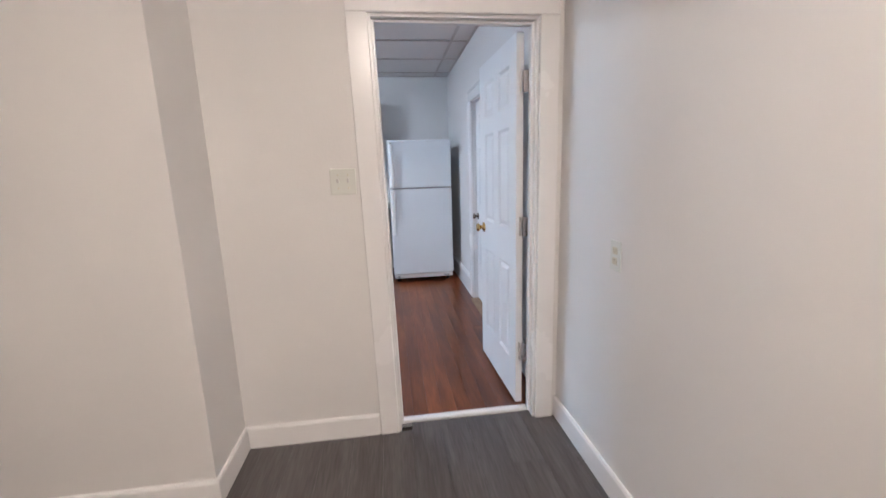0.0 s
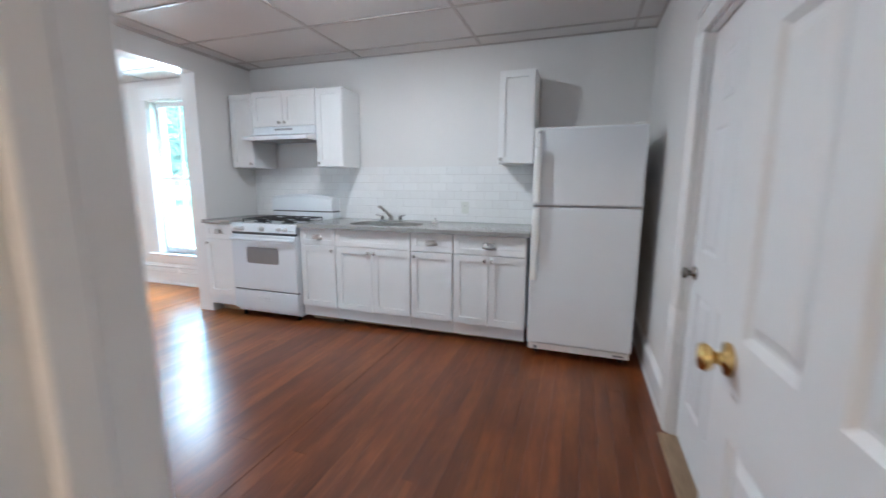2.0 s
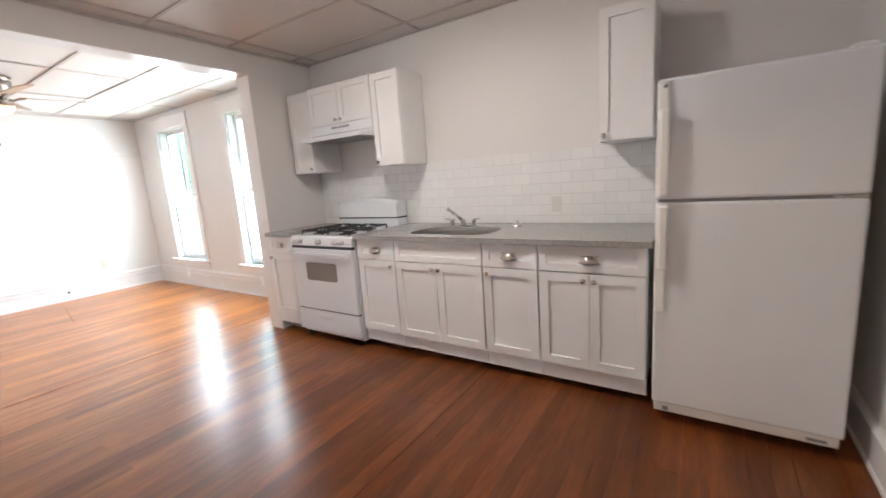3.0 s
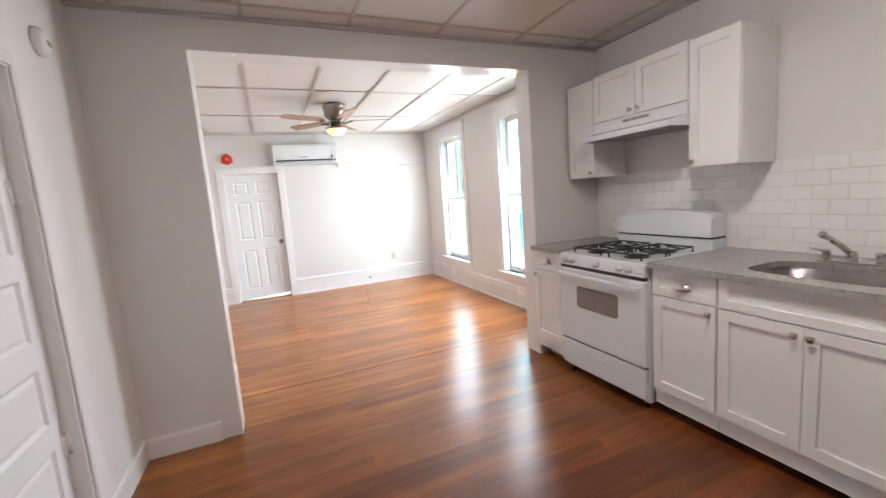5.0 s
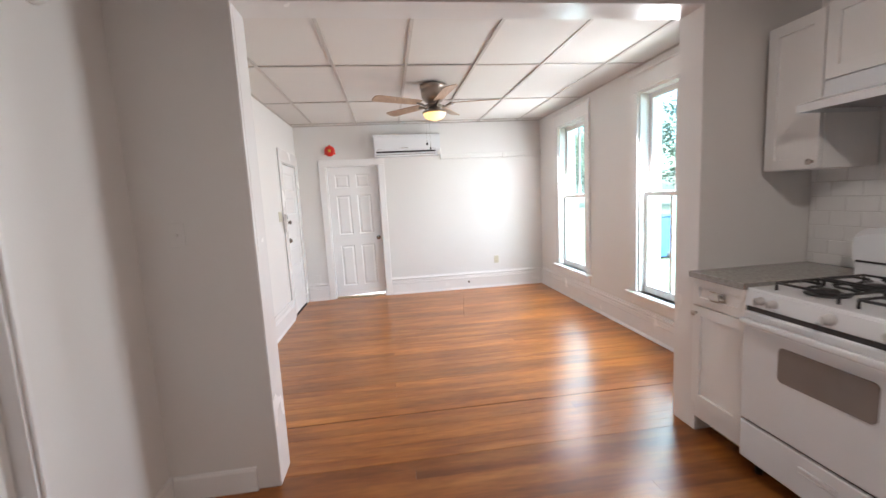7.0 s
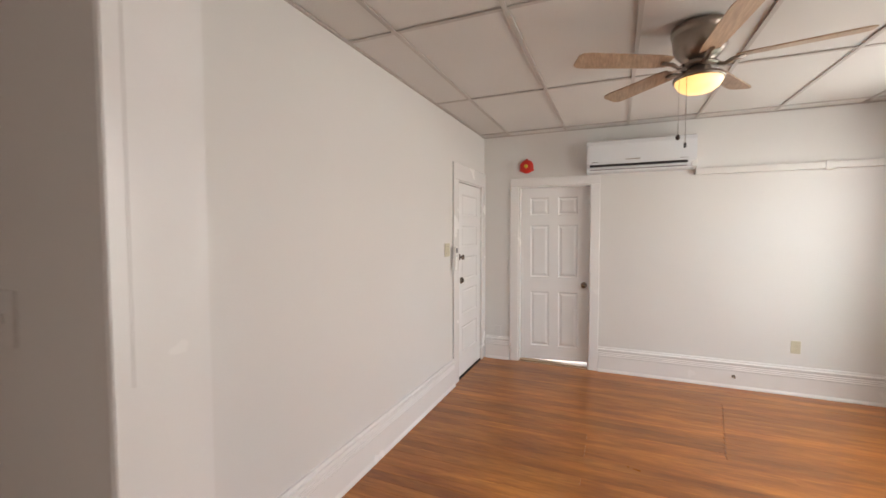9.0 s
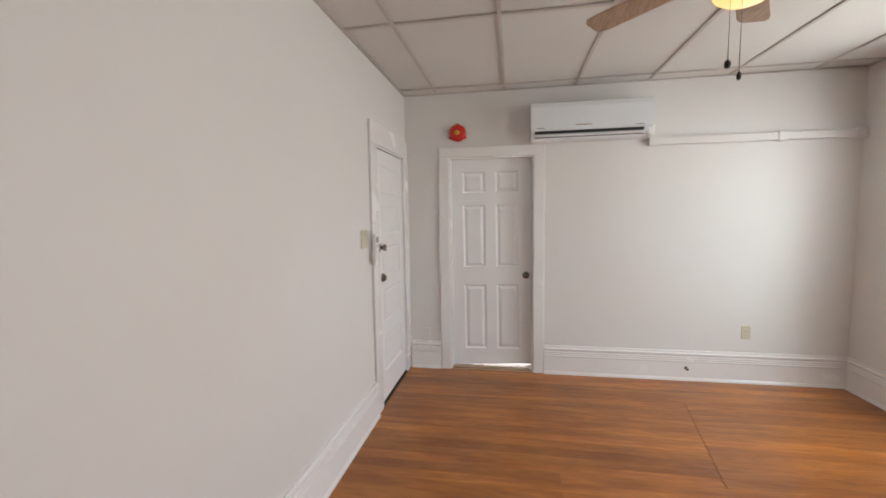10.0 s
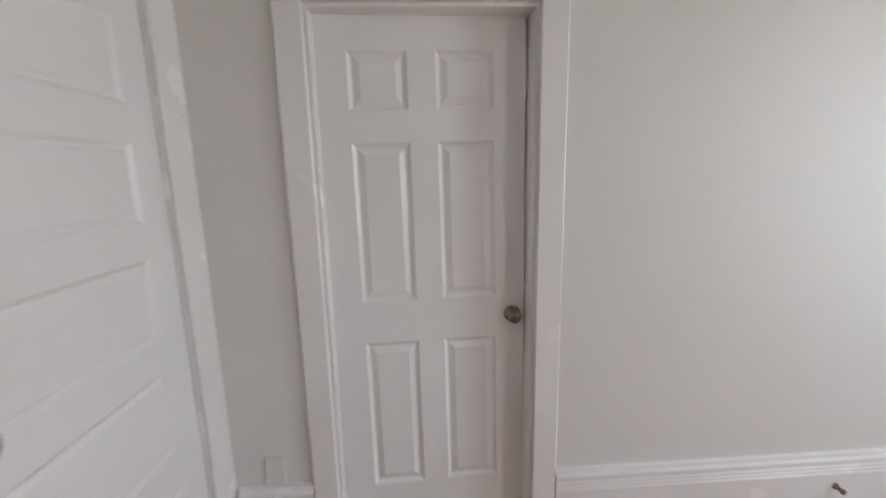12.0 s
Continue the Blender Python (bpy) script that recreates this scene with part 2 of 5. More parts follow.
# ---- building helpers ----
def box(bm, x0, y0, z0, x1, y1, z1, bevel=0.0, seg=1):
    tmp = bmesh.new()
    bmesh.ops.create_cube(tmp, size=1.0)
    for v in tmp.verts:
        v.co = Vector((x0 + (v.co.x + 0.5) * (x1 - x0), y0 + (v.co.y + 0.5) * (y1 - y0), z0 + (v.co.z + 0.5) * (z1 - z0)))
    if bevel:
        bmesh.ops.bevel(tmp, geom=tmp.edges[:], offset=bevel, segments=seg, affect='EDGES', profile=0.5)
    return merge(bm, tmp)


def merge(bm, tmp):
    me = bpy.data.meshes.new("tmp")
    tmp.to_mesh(me)
    tmp.free()
    bm.from_mesh(me)
    bpy.data.meshes.remove(me)
    return bm


def boxes(*rows, bevel=0.0, seg=1):
    bm = bmesh.new()
    for r in rows:
        box(bm, *r, bevel=bevel, seg=seg)
    return bm


def lathe(bm, profile, centre, axis="z", n=24):
    """Turns (radius, height) pairs about an axis through centre; height runs along the axis."""
    tmp = bmesh.new()
    rings = []
    for r, h in profile:
        ring = []
        for i in range(n):
            a = 2 * math.pi * i / n
            c, s = r * math.cos(a), r * math.sin(a)
            p = {"z": (c, s, h), "x": (h, c, s), "y": (s, h, c)}[axis]
            ring.append(tmp.verts.new(Vector(p) + Vector(centre)))
        rings.append(ring)
    for a, b in zip(rings, rings[1:]):
        for i in range(n):
            j = (i + 1) % n
            tmp.faces.new((a[i], a[j], b[j], b[i]))
    if profile[0][0] > 1e-5:
        tmp.faces.new(rings[0][::-1])
    if profile[-1][0] > 1e-5:
        tmp.faces.new(rings[-1])
    bmesh.ops.remove_doubles(tmp, verts=tmp.verts, dist=1e-5)
    bmesh.ops.recalc_face_normals(tmp, faces=tmp.faces)
    for f in tmp.faces:
        f.smooth = True
    return merge(bm, tmp)


def tube(bm, pts, r, n=8):
    """A round bar through the points."""
    tmp = bmesh.new()
    rings = []
    pts = [Vector(p) for p in pts]
    for i, p in enumerate(pts):
        d = (pts[min(i + 1, len(pts) - 1)] - pts[max(i - 1, 0)]).normalized()
        q = d.to_track_quat("Z", "Y")
        rings.append([tmp.verts.new(p + q @ Vector((r * math.cos(2 * math.pi * k / n), r * math.sin(2 * math.pi * k / n), 0))) for k in range(n)])
    for a, b in zip(rings, rings[1:]):
        for i in range(n):
            j = (i + 1) % n
            f = tmp.faces.new((a[i], a[j], b[j], b[i]))
            f.smooth = True
    tmp.faces.new(rings[0][::-1])
    tmp.faces.new(rings[-1])
    return merge(bm, tmp)


def extrude_profile(bm, prof, a, b, out):
    """Sweeps (depth, height) pairs from a to b along a wall; out is the way that the wall faces."""
    a, b, out = Vector(a), Vector(b), Vector(out)
    tmp = bmesh.new()
    ends = [[tmp.verts.new(p + out * d + Vector((0, 0, h))) for d, h in prof] for p in (a, b)]
    k = len(prof)
    for i in range(k):
        j = (i + 1) % k
        tmp.faces.new((ends[0][i], ends[0][j], ends[1][j], ends[1][i]))
    tmp.faces.new(ends[0][::-1])
    tmp.faces.new(ends[1])
    bmesh.ops.recalc_face_normals(tmp, faces=tmp.faces)
    return merge(bm, tmp)


ORIGIN = {}


def link(name, bm, mat):
    me = bpy.data.meshes.new(name)
    bm.to_mesh(me)
    bm.free()
    me.materials.append(mat)
    return new(name, me)


def thing(name, at, label, category, group="", kind="", m=None):
    """An Empty at a thing's base, which its parts hang on."""
    e = new(name)
    e.empty_display_size = 0.1
    e.matrix_world = m if m is not None else Matrix.Translation(at)
    ORIGIN[e.name] = Vector((0, 0, 0)) if m is not None else Vector(at)
    return tagged(e, label, category, group, kind)


def part(name, bm, mat, parent, label=""):
    """One mesh under a thing or a part; its points are given in the room, or in the thing's own frame where it has a pose."""
    o = ORIGIN[parent.name]
    for v in bm.verts:
        v.co -= o
    ob = link(name, bm, mat)
    ob.parent = parent
    ORIGIN[ob.name] = o
    if label:
        tagged(ob, label)
    return ob


def solid(name, bm, mat, label, category, group="", kind="", at=None):
    """A thing that is one mesh."""
    if at:
        for v in bm.verts:
            v.co -= Vector(at)
    ob = link(name, bm, mat)
    if at:
        ob.location = at
    ORIGIN[ob.name] = Vector(at) if at else Vector((0, 0, 0))
    return tagged(ob, label, category, group, kind)


def structure(name, bm, mat, label):
    ob = link(name, bm, mat)
    ORIGIN[ob.name] = Vector((0, 0, 0))
    return tagged(ob, label, "", "", "structure")


def wall_mesh(axis, c0, c1, a0, a1, z0, z1, holes=()):
    """A wall between c0 and c1 across, a0 to a1 along, with holes (a0, a1, z0, z1) through it."""
    cuts = sorted({a0, a1, *[h[0] for h in holes], *[h[1] for h in holes]})
    bm = bmesh.new()
    for p, q in zip(cuts, cuts[1:]):
        mid = (p + q) / 2
        spans, low = [], z0
        for h in sorted([h for h in holes if h[0] < mid < h[1]], key=lambda h: h[2]):
            if h[2] > low:
                spans.append((low, h[2]))
            low = h[3]
        if low < z1:
            spans.append((low, z1))
        for lo, hi in spans:
            if axis == "x":
                box(bm, c0, p, lo, c1, q, hi)
            else:
                box(bm, p, c0, lo, q, c1, hi)
    bmesh.ops.remove_doubles(bm, verts=bm.verts, dist=1e-5)
    return bm


def floor_z(x):
    """The old floor rises a little from the living room to the kitchen's far side."""
    return 0.042 * min(1, max(0, (x + 3.7) / 2.2))


# ---- setting ----
XW, XP0, XP1, XE = -7.872, -3.825, -3.638, 0.492      # living west, pier faces, east wall
YS, YK, YF, YN = 2.908, 3.03, 2.925, 6.655             # living south, kitchen south, hall face, north
TOP = 2.60
WIN = [(-7.14, -6.35), (-5.285, -4.495)]
WZ0, WZ1 = 0.42, 2.36

structure("wall_north", wall_mesh("y", YN, YN + 0.24, XW - 0.2, XE + 0.2, -0.6, TOP + 0.3, [(a, b, WZ0, WZ1) for a, b in WIN]), M_WALL,
          "white painted plaster wall with two tall windows")
structure("wall_west", wall_mesh("x", XW - 0.28, XW, YS - 0.3, YN, -0.6, TOP + 0.3, [(3.325, 4.10, 0.0, 2.015)]), M_WALL,
          "white painted plaster wall with a panel door")
structure("wall_south_living", wall_mesh("y", YS - 0.16, YS, XW, XP0 + 0.08, -0.6, TOP + 0.3, [(-7.742, -6.997, 0.0, 2.02)]), M_WALL,
          "white painted plaster wall with the entry door")
structure("wall_between", wall_mesh("x", XP0, XP1, YS, YN, -0.6, TOP + 0.3, [(3.557, 5.948, -0.02, 2.403)]), M_WALL,
          "white painted partition with a wide cased opening")
structure("wall_south_kitchen", wall_mesh("y", YF, YK, XP1, XE, -0.6, TOP + 0.3, [(-2.955, -2.175, 0.0, 2.075), (-0.425, 0.372, 0.0, 2.062)]), M_WALL,
          "white painted wall with two doorways")
structure("wall_east", wall_mesh("x", XE, XE + 0.16, -1.6, YN, -0.6, TOP + 0.3, [(4.265, 5.045, 0.0, 2.03)]), M_WALL,
          "white painted wall with a closet door")
structure("wall_chase", boxes((-3.0, 2.575, -0.1, -1.130, YF, TOP + 0.3)), M_WALL, "cream-lit painted boxed-out wall")
structure("wall_hall_west", boxes((-3.1, -1.6, -0.1, -3.0, YF, TOP + 0.3)), M_WALL, "plain painted wall")
structure("wall_hall_south", boxes((-3.1, -1.7, -0.1, XE + 0.16, -1.6, TOP + 0.3)), M_WALL, "plain painted wall")
structure("ceiling_hall", boxes((-3.1, -1.7, TOP, XE + 0.16, YF, TOP + 0.1)), M_WALL, "white painted ceiling")


def tile_ceiling(name, x0, x1, y0, y1, z, xs, ys, label):
    """Lay-in tiles and their bars in one mesh, with a wall angle round the edge."""
    bm = bmesh.new()
    xe, ye = sorted({x0, x1, *xs}), sorted({y0, y1, *ys})
    rng = random.Random(4)
    for a, b in zip(xe, xe[1:]):
        for c, d in zip(ye, ye[1:]):
            sag = rng.uniform(-0.002, 0.004)
            box(bm, a + 0.006, c + 0.006, z + 0.006 + sag, b - 0.006, d - 0.006, z + 0.022 + sag)
    box(bm, x0, y0, z + 0.05, x1, y1, z + 0.09)
    n_tiles = len(bm.faces)
    for a in xs:
        box(bm, a - 0.012, y0, z - 0.002, a + 0.012, y1, z + 0.006)
    for c in ys:
        box(bm, x0, c - 0.012, z - 0.0028, x1, c + 0.012, z + 0.0052)
    for r in ((x0, y0, x1, y0 + 0.02), (x0, y1 - 0.02, x1, y1), (x0, y0, x0 + 0.02, y1), (x1 - 0.02, y0, x1, y1)):
        box(bm, r[0], r[1], z - 0.004, r[2], r[3], z + 0.004)
    bm.faces.ensure_lookup_table()
    for i, f in enumerate(bm.faces):
        f.material_index = 0 if i < n_tiles else 1
    ob = structure(name, bm, M_TILE_C, label)
    ob.data.materials.append(M_TBAR)
    return ob


tile_ceiling("ceiling_living", XW, XP0, YS, YN, TOP, [-7.70, -6.457, -5.217, -3.98], [3.223, 3.838, 4.448, 5.05, 5.665, 6.275],
             "white lay-in tile ceiling with discoloured metal bars")
tile_ceiling("ceiling_kitchen", XP1, XE, YK, YN, TOP, [-3.46, -2.21, -0.965, 0.32], [3.24, 3.875, 4.515, 5.15, 5.80, 6.43],
             "white lay-in tile ceiling with discoloured metal bars")
# a dark strip drawn as the shadow where the ceiling meets the partition
structure("trim_ceiling_shadow", boxes((XP1, YK, TOP - 0.02, XP1 + 0.018, YN, TOP - 0.005)), M_TBAR, "dark shadow strip along the ceiling")

structure("ground", boxes((-300, -300, -1.0, 300, 300, -0.62)), M_GRASS, "short summer lawn")
sub = structure("floor", boxes((XW - 0.2, YS - 0.16, -0.12, XP1, YN, -0.022), (XP1, 2.98, -0.10, XE + 0.16, YN, -0.004)), M_GAP, "old varnished wooden strip floor, reddish brown")
hall = structure("floor_hall", boxes((-3.1, -1.7, -0.1, XE + 0.16, 2.98, 0.022)), M_GAP, "grey laminate plank floor")

# ---- trims ----


def casing(name, axis, face, out, a0, a1, top, w, floor=0.0, depth=0.022, wt=None, bead=True, fluted=False, wl=None):
    """Three boards round an opening: two sides and a head, a bevelled mesh for each run joined as one trim."""
    bm = bmesh.new()
    wt = wt or w
    wl = wl or w
    lo, hi = (face, face + out * depth) if out > 0 else (face + out * depth, face)
    lo2, hi2 = (face, face + out * (depth + 0.008)) if out > 0 else (face + out * (depth + 0.008), face)

    def put(p, q, z0, z1, l, h, bev=0.004):
        if axis == "x":
            box(bm, l, p, z0, h, q, z1, bevel=bev)
        else:
            box(bm, p, l, z0, q, h, z1, bevel=bev)
    put(a0 - wl, a0, floor, top, lo, hi)
    put(a1, a1 + w, floor, top, lo, hi)
    put(a0 - wl, a1 + w, top, top + wt, lo, hi)
    if fluted:
        lo3, hi3 = (face, face + out * (depth + 0.006)) if out > 0 else (face + out * (depth + 0.006), face)
        for k in (0.14, 0.42, 0.70):
            put(a0 - wl + k * wl, a0 - wl + (k + 0.17) * wl, floor, top, lo3, hi3, 0.005)
            put(a1 + k * w, a1 + (k + 0.17) * w, floor, top, lo3, hi3, 0.005)
    if not bead:
        return structure(name, bm, M_TRIM, "white gloss painted door casing")
    # a raised bead along the outer edges
    put(a0 - w, a0 - w + 0.018, floor, top, lo2, hi2, 0.003)
    put(a1 + w - 0.018, a1 + w, floor, top, lo2, hi2, 0.003)
    put(a0 - w, a1 + w, top + wt - 0.018, top + wt, lo2, hi2, 0.003)
    return structure(name, bm, M_TRIM, "white gloss painted door casing")


def jamb(name, axis, c0, c1, a0, a1, top, t=0.012):
    """Lining boards inside an opening."""
    if axis == "x":
        bm = boxes((c0, a0, 0, c1, a0 + t, top), (c0, a1 - t, 0, c1, a1, top), (c0, a0 + t, top - t, c1, a1 - t, top))
    else:
        bm = boxes((a0, c0, 0, a0 + t, c1, top), (a1 - t, c0, 0, a1, c1, top), (a0 + t, c0, top - t, a1 - t, c1, top))
    return structure(name, bm, M_TRIM, "white gloss painted door lining")


casing("trim_casing_west", "x", XW, 1, 3.325, 4.10, 2.015, 0.095, bead=False)
jamb("trim_lining_west", "x", XW - 0.28, XW, 3.325, 4.10, 2.015)
casing("trim_casing_entry", "y", YS, 1, -7.742, -6.997, 2.02, 0.135, wt=0.16, depth=0.016, bead=False)
jamb("trim_lining_entry", "y", YS - 0.16, YS, -7.742, -6.997, 2.02)
def racked(ob):
    """The old frame's strike side leans away from the door towards the top."""
    for v in ob.data.vertices:
        if v.co.x < 0:
            v.co.x -= 0.019 * (v.co.z - 1.05)
    return ob


racked(casing("trim_casing_hall", "y", YF, -1, -0.386, 0.370, 2.062, 0.095, floor=0.04, depth=0.02, wt=0.1, bead=False))
racked(casing("trim_casing_hall_inner", "y", YK, 1, -0.386, 0.370, 2.062, 0.095, floor=0.04))
racked(jamb("trim_lining_hall", "y", YF, YK, -0.386, 0.370, 2.062))
racked(structure("trim_stop_hall", boxes((-0.374, YF + 0.03, 0.056, -0.360, YF + 0.066, 2.05), (0.346, YF + 0.03, 0.056, 0.360, YF + 0.066, 2.05),
                                         (-0.360, YF + 0.03, 2.036, 0.346, YF + 0.066, 2.05), bevel=0.003), M_TRIM, "white painted door stop"))
structure("trim_strike_plate", boxes((-0.374, 2.998, 0.905, -0.3695, 3.028, 0.972), bevel=0.0008), M_NICKEL, "worn steel strike plate in the door lining")
structure("trim_strike_hole", boxes((-0.371, 3.006, 0.922, -0.3688, 3.020, 0.955)), M_GAP, "dark latch hole of the strike plate")
casing("trim_casing_pantry", "y", YK, 1, -2.955, -2.175, 2.075, 0.026, floor=0.02, depth=0.012, wt=0.05, bead=False)
jamb("trim_lining_pantry", "y", YF, YK, -2.955, -2.175, 2.075)
casing("trim_casing_closet", "x", XE, -1, 4.265, 5.045, 2.03, 0.105, floor=0.04, fluted=True)
jamb("trim_lining_closet", "x", XE, XE + 0.16, 4.265, 5.045, 2.03)
structure("trim_threshold_hall", boxes((-0.372, 2.985, 0.03, 0.360, YK, 0.056), bevel=0.006), M_TRIM, "white painted door threshold")
structure("trim_threshold_closet", boxes((XE - 0.055, 4.26, 0.03, XE + 0.10, 5.02, 0.052), bevel=0.004), M_OAK, "bare wooden door threshold")
structure("trim_threshold_west", boxes((XW - 0.26, 3.338, -0.01, XW - 0.006, 4.088, 0.018), bevel=0.004), M_OAK, "worn wooden door threshold")

OLD = [(0, 0), (0.032, 0), (0.032, 0.012), (0.022, 0.03), (0.02, 0.165), (0.025, 0.17), (0.025, 0.178), (0.02, 0.182), (0.025, 0.187), (0.025, 0.195),
       (0.02, 0.199), (0.025, 0.204), (0.025, 0.212), (0.02, 0.216), (0.02, 0.226), (0.03, 0.232), (0.03, 0.246), (0.018, 0.25), (0.014, 0.268), (0, 0.268)]
HALL = [(0, 0), (0.016, 0), (0.014, 0.108), (0.008, 0.120), (0, 0.120)]
PLAIN = [(0, 0), (0.02, 0), (0.016, 0.11), (0.010, 0.125), (0, 0.125)]
MID = [(0, 0), (0.028, 0), (0.026, 0.02), (0.02, 0.03), (0.018, 0.16), (0.026, 0.165), (0.026, 0.18), (0.012, 0.2), (0, 0.205)]


def baseboard(name, prof, a, b, out, label):
    return structure(name, extrude_profile(bmesh.new(), prof, a, b, out), M_TRIM, label)


LB = "tall white moulded baseboard"
baseboard("baseboard_west_a", OLD, (XW, 4.198, 0), (XW, YN, 0), (1, 0, 0), LB)
baseboard("baseboard_west_b", OLD, (XW, YS + 0.03, 0), (XW, 3.228, 0), (1, 0, 0), LB)
baseboard("baseboard_north", OLD, (XW + 0.03, YN, 0), (XP0, YN, 0), (0, -1, 0), LB)
baseboard("baseboard_south", OLD, (-6.86, YS, 0), (XP0, YS, 0), (0, 1, 0), LB)
baseboard("baseboard_pier_living", OLD, (XP0, YS + 0.03, 0), (XP0, 3.55, 0), (-1, 0, 0), LB)
baseboard("baseboard_pier_kitchen", PLAIN, (XP1, YK + 0.02, 0), (XP1, 3.45, 0), (1, 0, 0), "low white baseboard")
baseboard("baseboard_kitchen_south", PLAIN, (XP1, YK, 0.0), (-3.007, YK, 0.0), (0, 1, 0), "low white baseboard")
baseboard("baseboard_kitchen_south_b", PLAIN, (-2.123, YK, 0.035), (-0.472, YK, 0.035), (0, 1, 0), "low white baseboard")
baseboard("baseboard_kitchen_east", MID, (XE, 5.152, 0.035), (XE, YN, 0.035), (-1, 0, 0), "white moulded baseboard")
baseboard("baseboard_kitchen_east_b", MID, (XE, YK, 0.035), (XE, 4.158, 0.035), (-1, 0, 0), "white moulded baseboard")
PL = "plain white baseboard"
baseboard("baseboard_hall_north", HALL, (-1.130, YF, 0.035), (-0.470, YF, 0.035), (0, -1, 0), PL)
baseboard("baseboard_hall_return", HALL, (-1.130, 2.56, 0.035), (-1.130, YF, 0.035), (1, 0, 0), PL)
baseboard("baseboard_hall_chase", HALL, (-3.0, 2.575, 0.035), (-1.115, 2.575, 0.035), (0, -1, 0), PL)
baseboard("baseboard_hall_east", HALL, (XE, -1.6, 0.035), (XE, YF, 0.035), (-1, 0, 0), PL)

structure("trim_lining_opening", boxes((XP0 + 0.002, 3.557, 0.0, XP1 - 0.002, 3.562, 2.398), (XP0 + 0.002, 5.943, 0.0, XP1 - 0.002, 5.948, 2.398), (XP0 + 0.002, 3.557, 2.398, XP1 - 0.002, 5.948, 2.403)), M_TRIM, "white gloss painted lining of the wide opening")

# the partition's painted panel strips
structure("trim_reveal_seam", boxes((XP1 - 0.035, 3.560, 1.24, XP1 - 0.0342, 3.5628, 2.398)), M_TBAR, "hairline paint seam in the reveal")
structure("trim_pier_strips", boxes((XP1, 3.455, 0.0, XP1 + 0.0015, 3.557, 2.56)), M_WALL, "painted-over wall panel joint")


# ---- windows ----
def window(name, a, b):
    w = thing(name, (a, YN, WZ0), "tall white sash window, two over two panes", "", "windows of the living room", "structure")
    cw = 0.105
    bm = boxes((a - cw, YN - 0.024, WZ0, a, YN, WZ1), (b, YN - 0.024, WZ0, b + cw, YN, WZ1), (a - cw, YN - 0.024, WZ1, b + cw, YN, WZ1 + 0.17),
               (a - cw - 0.012, YN - 0.034, WZ1 + 0.155, b + cw + 0.012, YN, WZ1 + 0.18), bevel=0.004)
    part("window_casing", bm, M_TRIM, w)
    part("window_sill", boxes((a - cw - 0.03, YN - 0.07, WZ0 - 0.032, b + cw + 0.03, YN + 0.09, WZ0), bevel=0.008, seg=2), M_TRIM, w)
    part("apron", boxes((a - cw, YN - 0.02, WZ0 - 0.13, b + cw, YN, WZ0 - 0.033), bevel=0.004), M_TRIM, w)
    part("window_lining", boxes((a, YN, WZ0, a + 0.02, YN + 0.22, WZ1), (b - 0.02, YN, WZ0, b, YN + 0.22, WZ1), (a + 0.02, YN, WZ1 - 0.02, b - 0.02, YN + 0.22, WZ1)), M_TRIM, w)
    mid = 1.395
    for lab, y, z0, z1 in (("upper_sash", YN + 0.092, mid - 0.02, WZ1 - 0.02), ("lower_sash", YN + 0.052, WZ0, mid + 0.02)):
        x0, x1, s = a + 0.02, b - 0.02, 0.045
        m = (x0 + x1) / 2
        zl = z0 + (0.07 if lab == "lower_sash" else 0.04)
        zh = z1 - (0.05 if lab == "upper_sash" else 0.04)
        f = part(lab, boxes((x0, y, z0, x0 + s, y + 0.036, z1), (x1 - s, y, z0, x1, y + 0.036, z1), (x0 + s, y, z0, x1 - s, y + 0.036, zl),
                            (x0 + s, y, zh, x1 - s, y + 0.036, z1), (m - 0.015, y + 0.004, zl, m + 0.015, y + 0.032, zh), bevel=0.003), M_TRIM, w)
        for p, q in ((x0 + s, m - 0.015), (m + 0.015, x1 - s)):
            g = part("pane", boxes((p, y + 0.016, zl, q, y + 0.020, zh)), M_GLASS, f)
            g.visible_shadow = False
    return w


window("window_1", *WIN[0])
window("window_2", *WIN[1])


# ---- doors ----
def raised(bm, x0, x1, z0, z1, y, out, lift=0.009, inset=0.028, depth=0.011):
    """A moulded panel: a slope down from the frame's face at y, a groove, and a raised field."""
    tmp = bmesh.new()
    rings = []
    for k, d in ((0.0, 0.0), (0.013, -depth), (0.02, -depth), (0.02 + inset * 0.8, lift - depth)):
        rings.append([tmp.verts.new((x, y + out * (d + 0.0006), z)) for x, z in ((x0 + k, z0 + k), (x1 - k, z0 + k), (x1 - k, z1 - k), (x0 + k, z1 - k))])
    for a, b in zip(rings, rings[1:]):
        for i in range(4):
            j = (i + 1) % 4
            tmp.faces.new((a[i], a[j], b[j], b[i]) if out < 0 else (a[j], a[i], b[i], b[j]))
    tmp.faces.new(rings[-1] if out < 0 else rings[-1][::-1])
    return merge(bm, tmp)


def framed_leaf(bm, w, h, t, panels, depth=0.011):
    """Stiles and rails of a leaf: the slab with sunk fields where the panels sit. The leaf runs along x from 0, its middle plane at y 0."""
    xs = sorted({0.0, w, *[p[0] for p in panels], *[p[1] for p in panels]})
    zs = sorted({0.0, h, *[p[2] for p in panels], *[p[3] for p in panels]})
    for a, b in zip(xs, xs[1:]):
        for c, d in zip(zs, zs[1:]):
            mx, mz = (a + b) / 2, (c + d) / 2
            inside = any(p[0] < mx < p[1] and p[2] < mz < p[3] for p in panels)
            k = depth + 0.001 if inside else 0
            box(bm, a, -t / 2 + k, c, b, t / 2 - k, d)
    bmesh.ops.remove_doubles(bm, verts=bm.verts, dist=1e-5)
    return bm


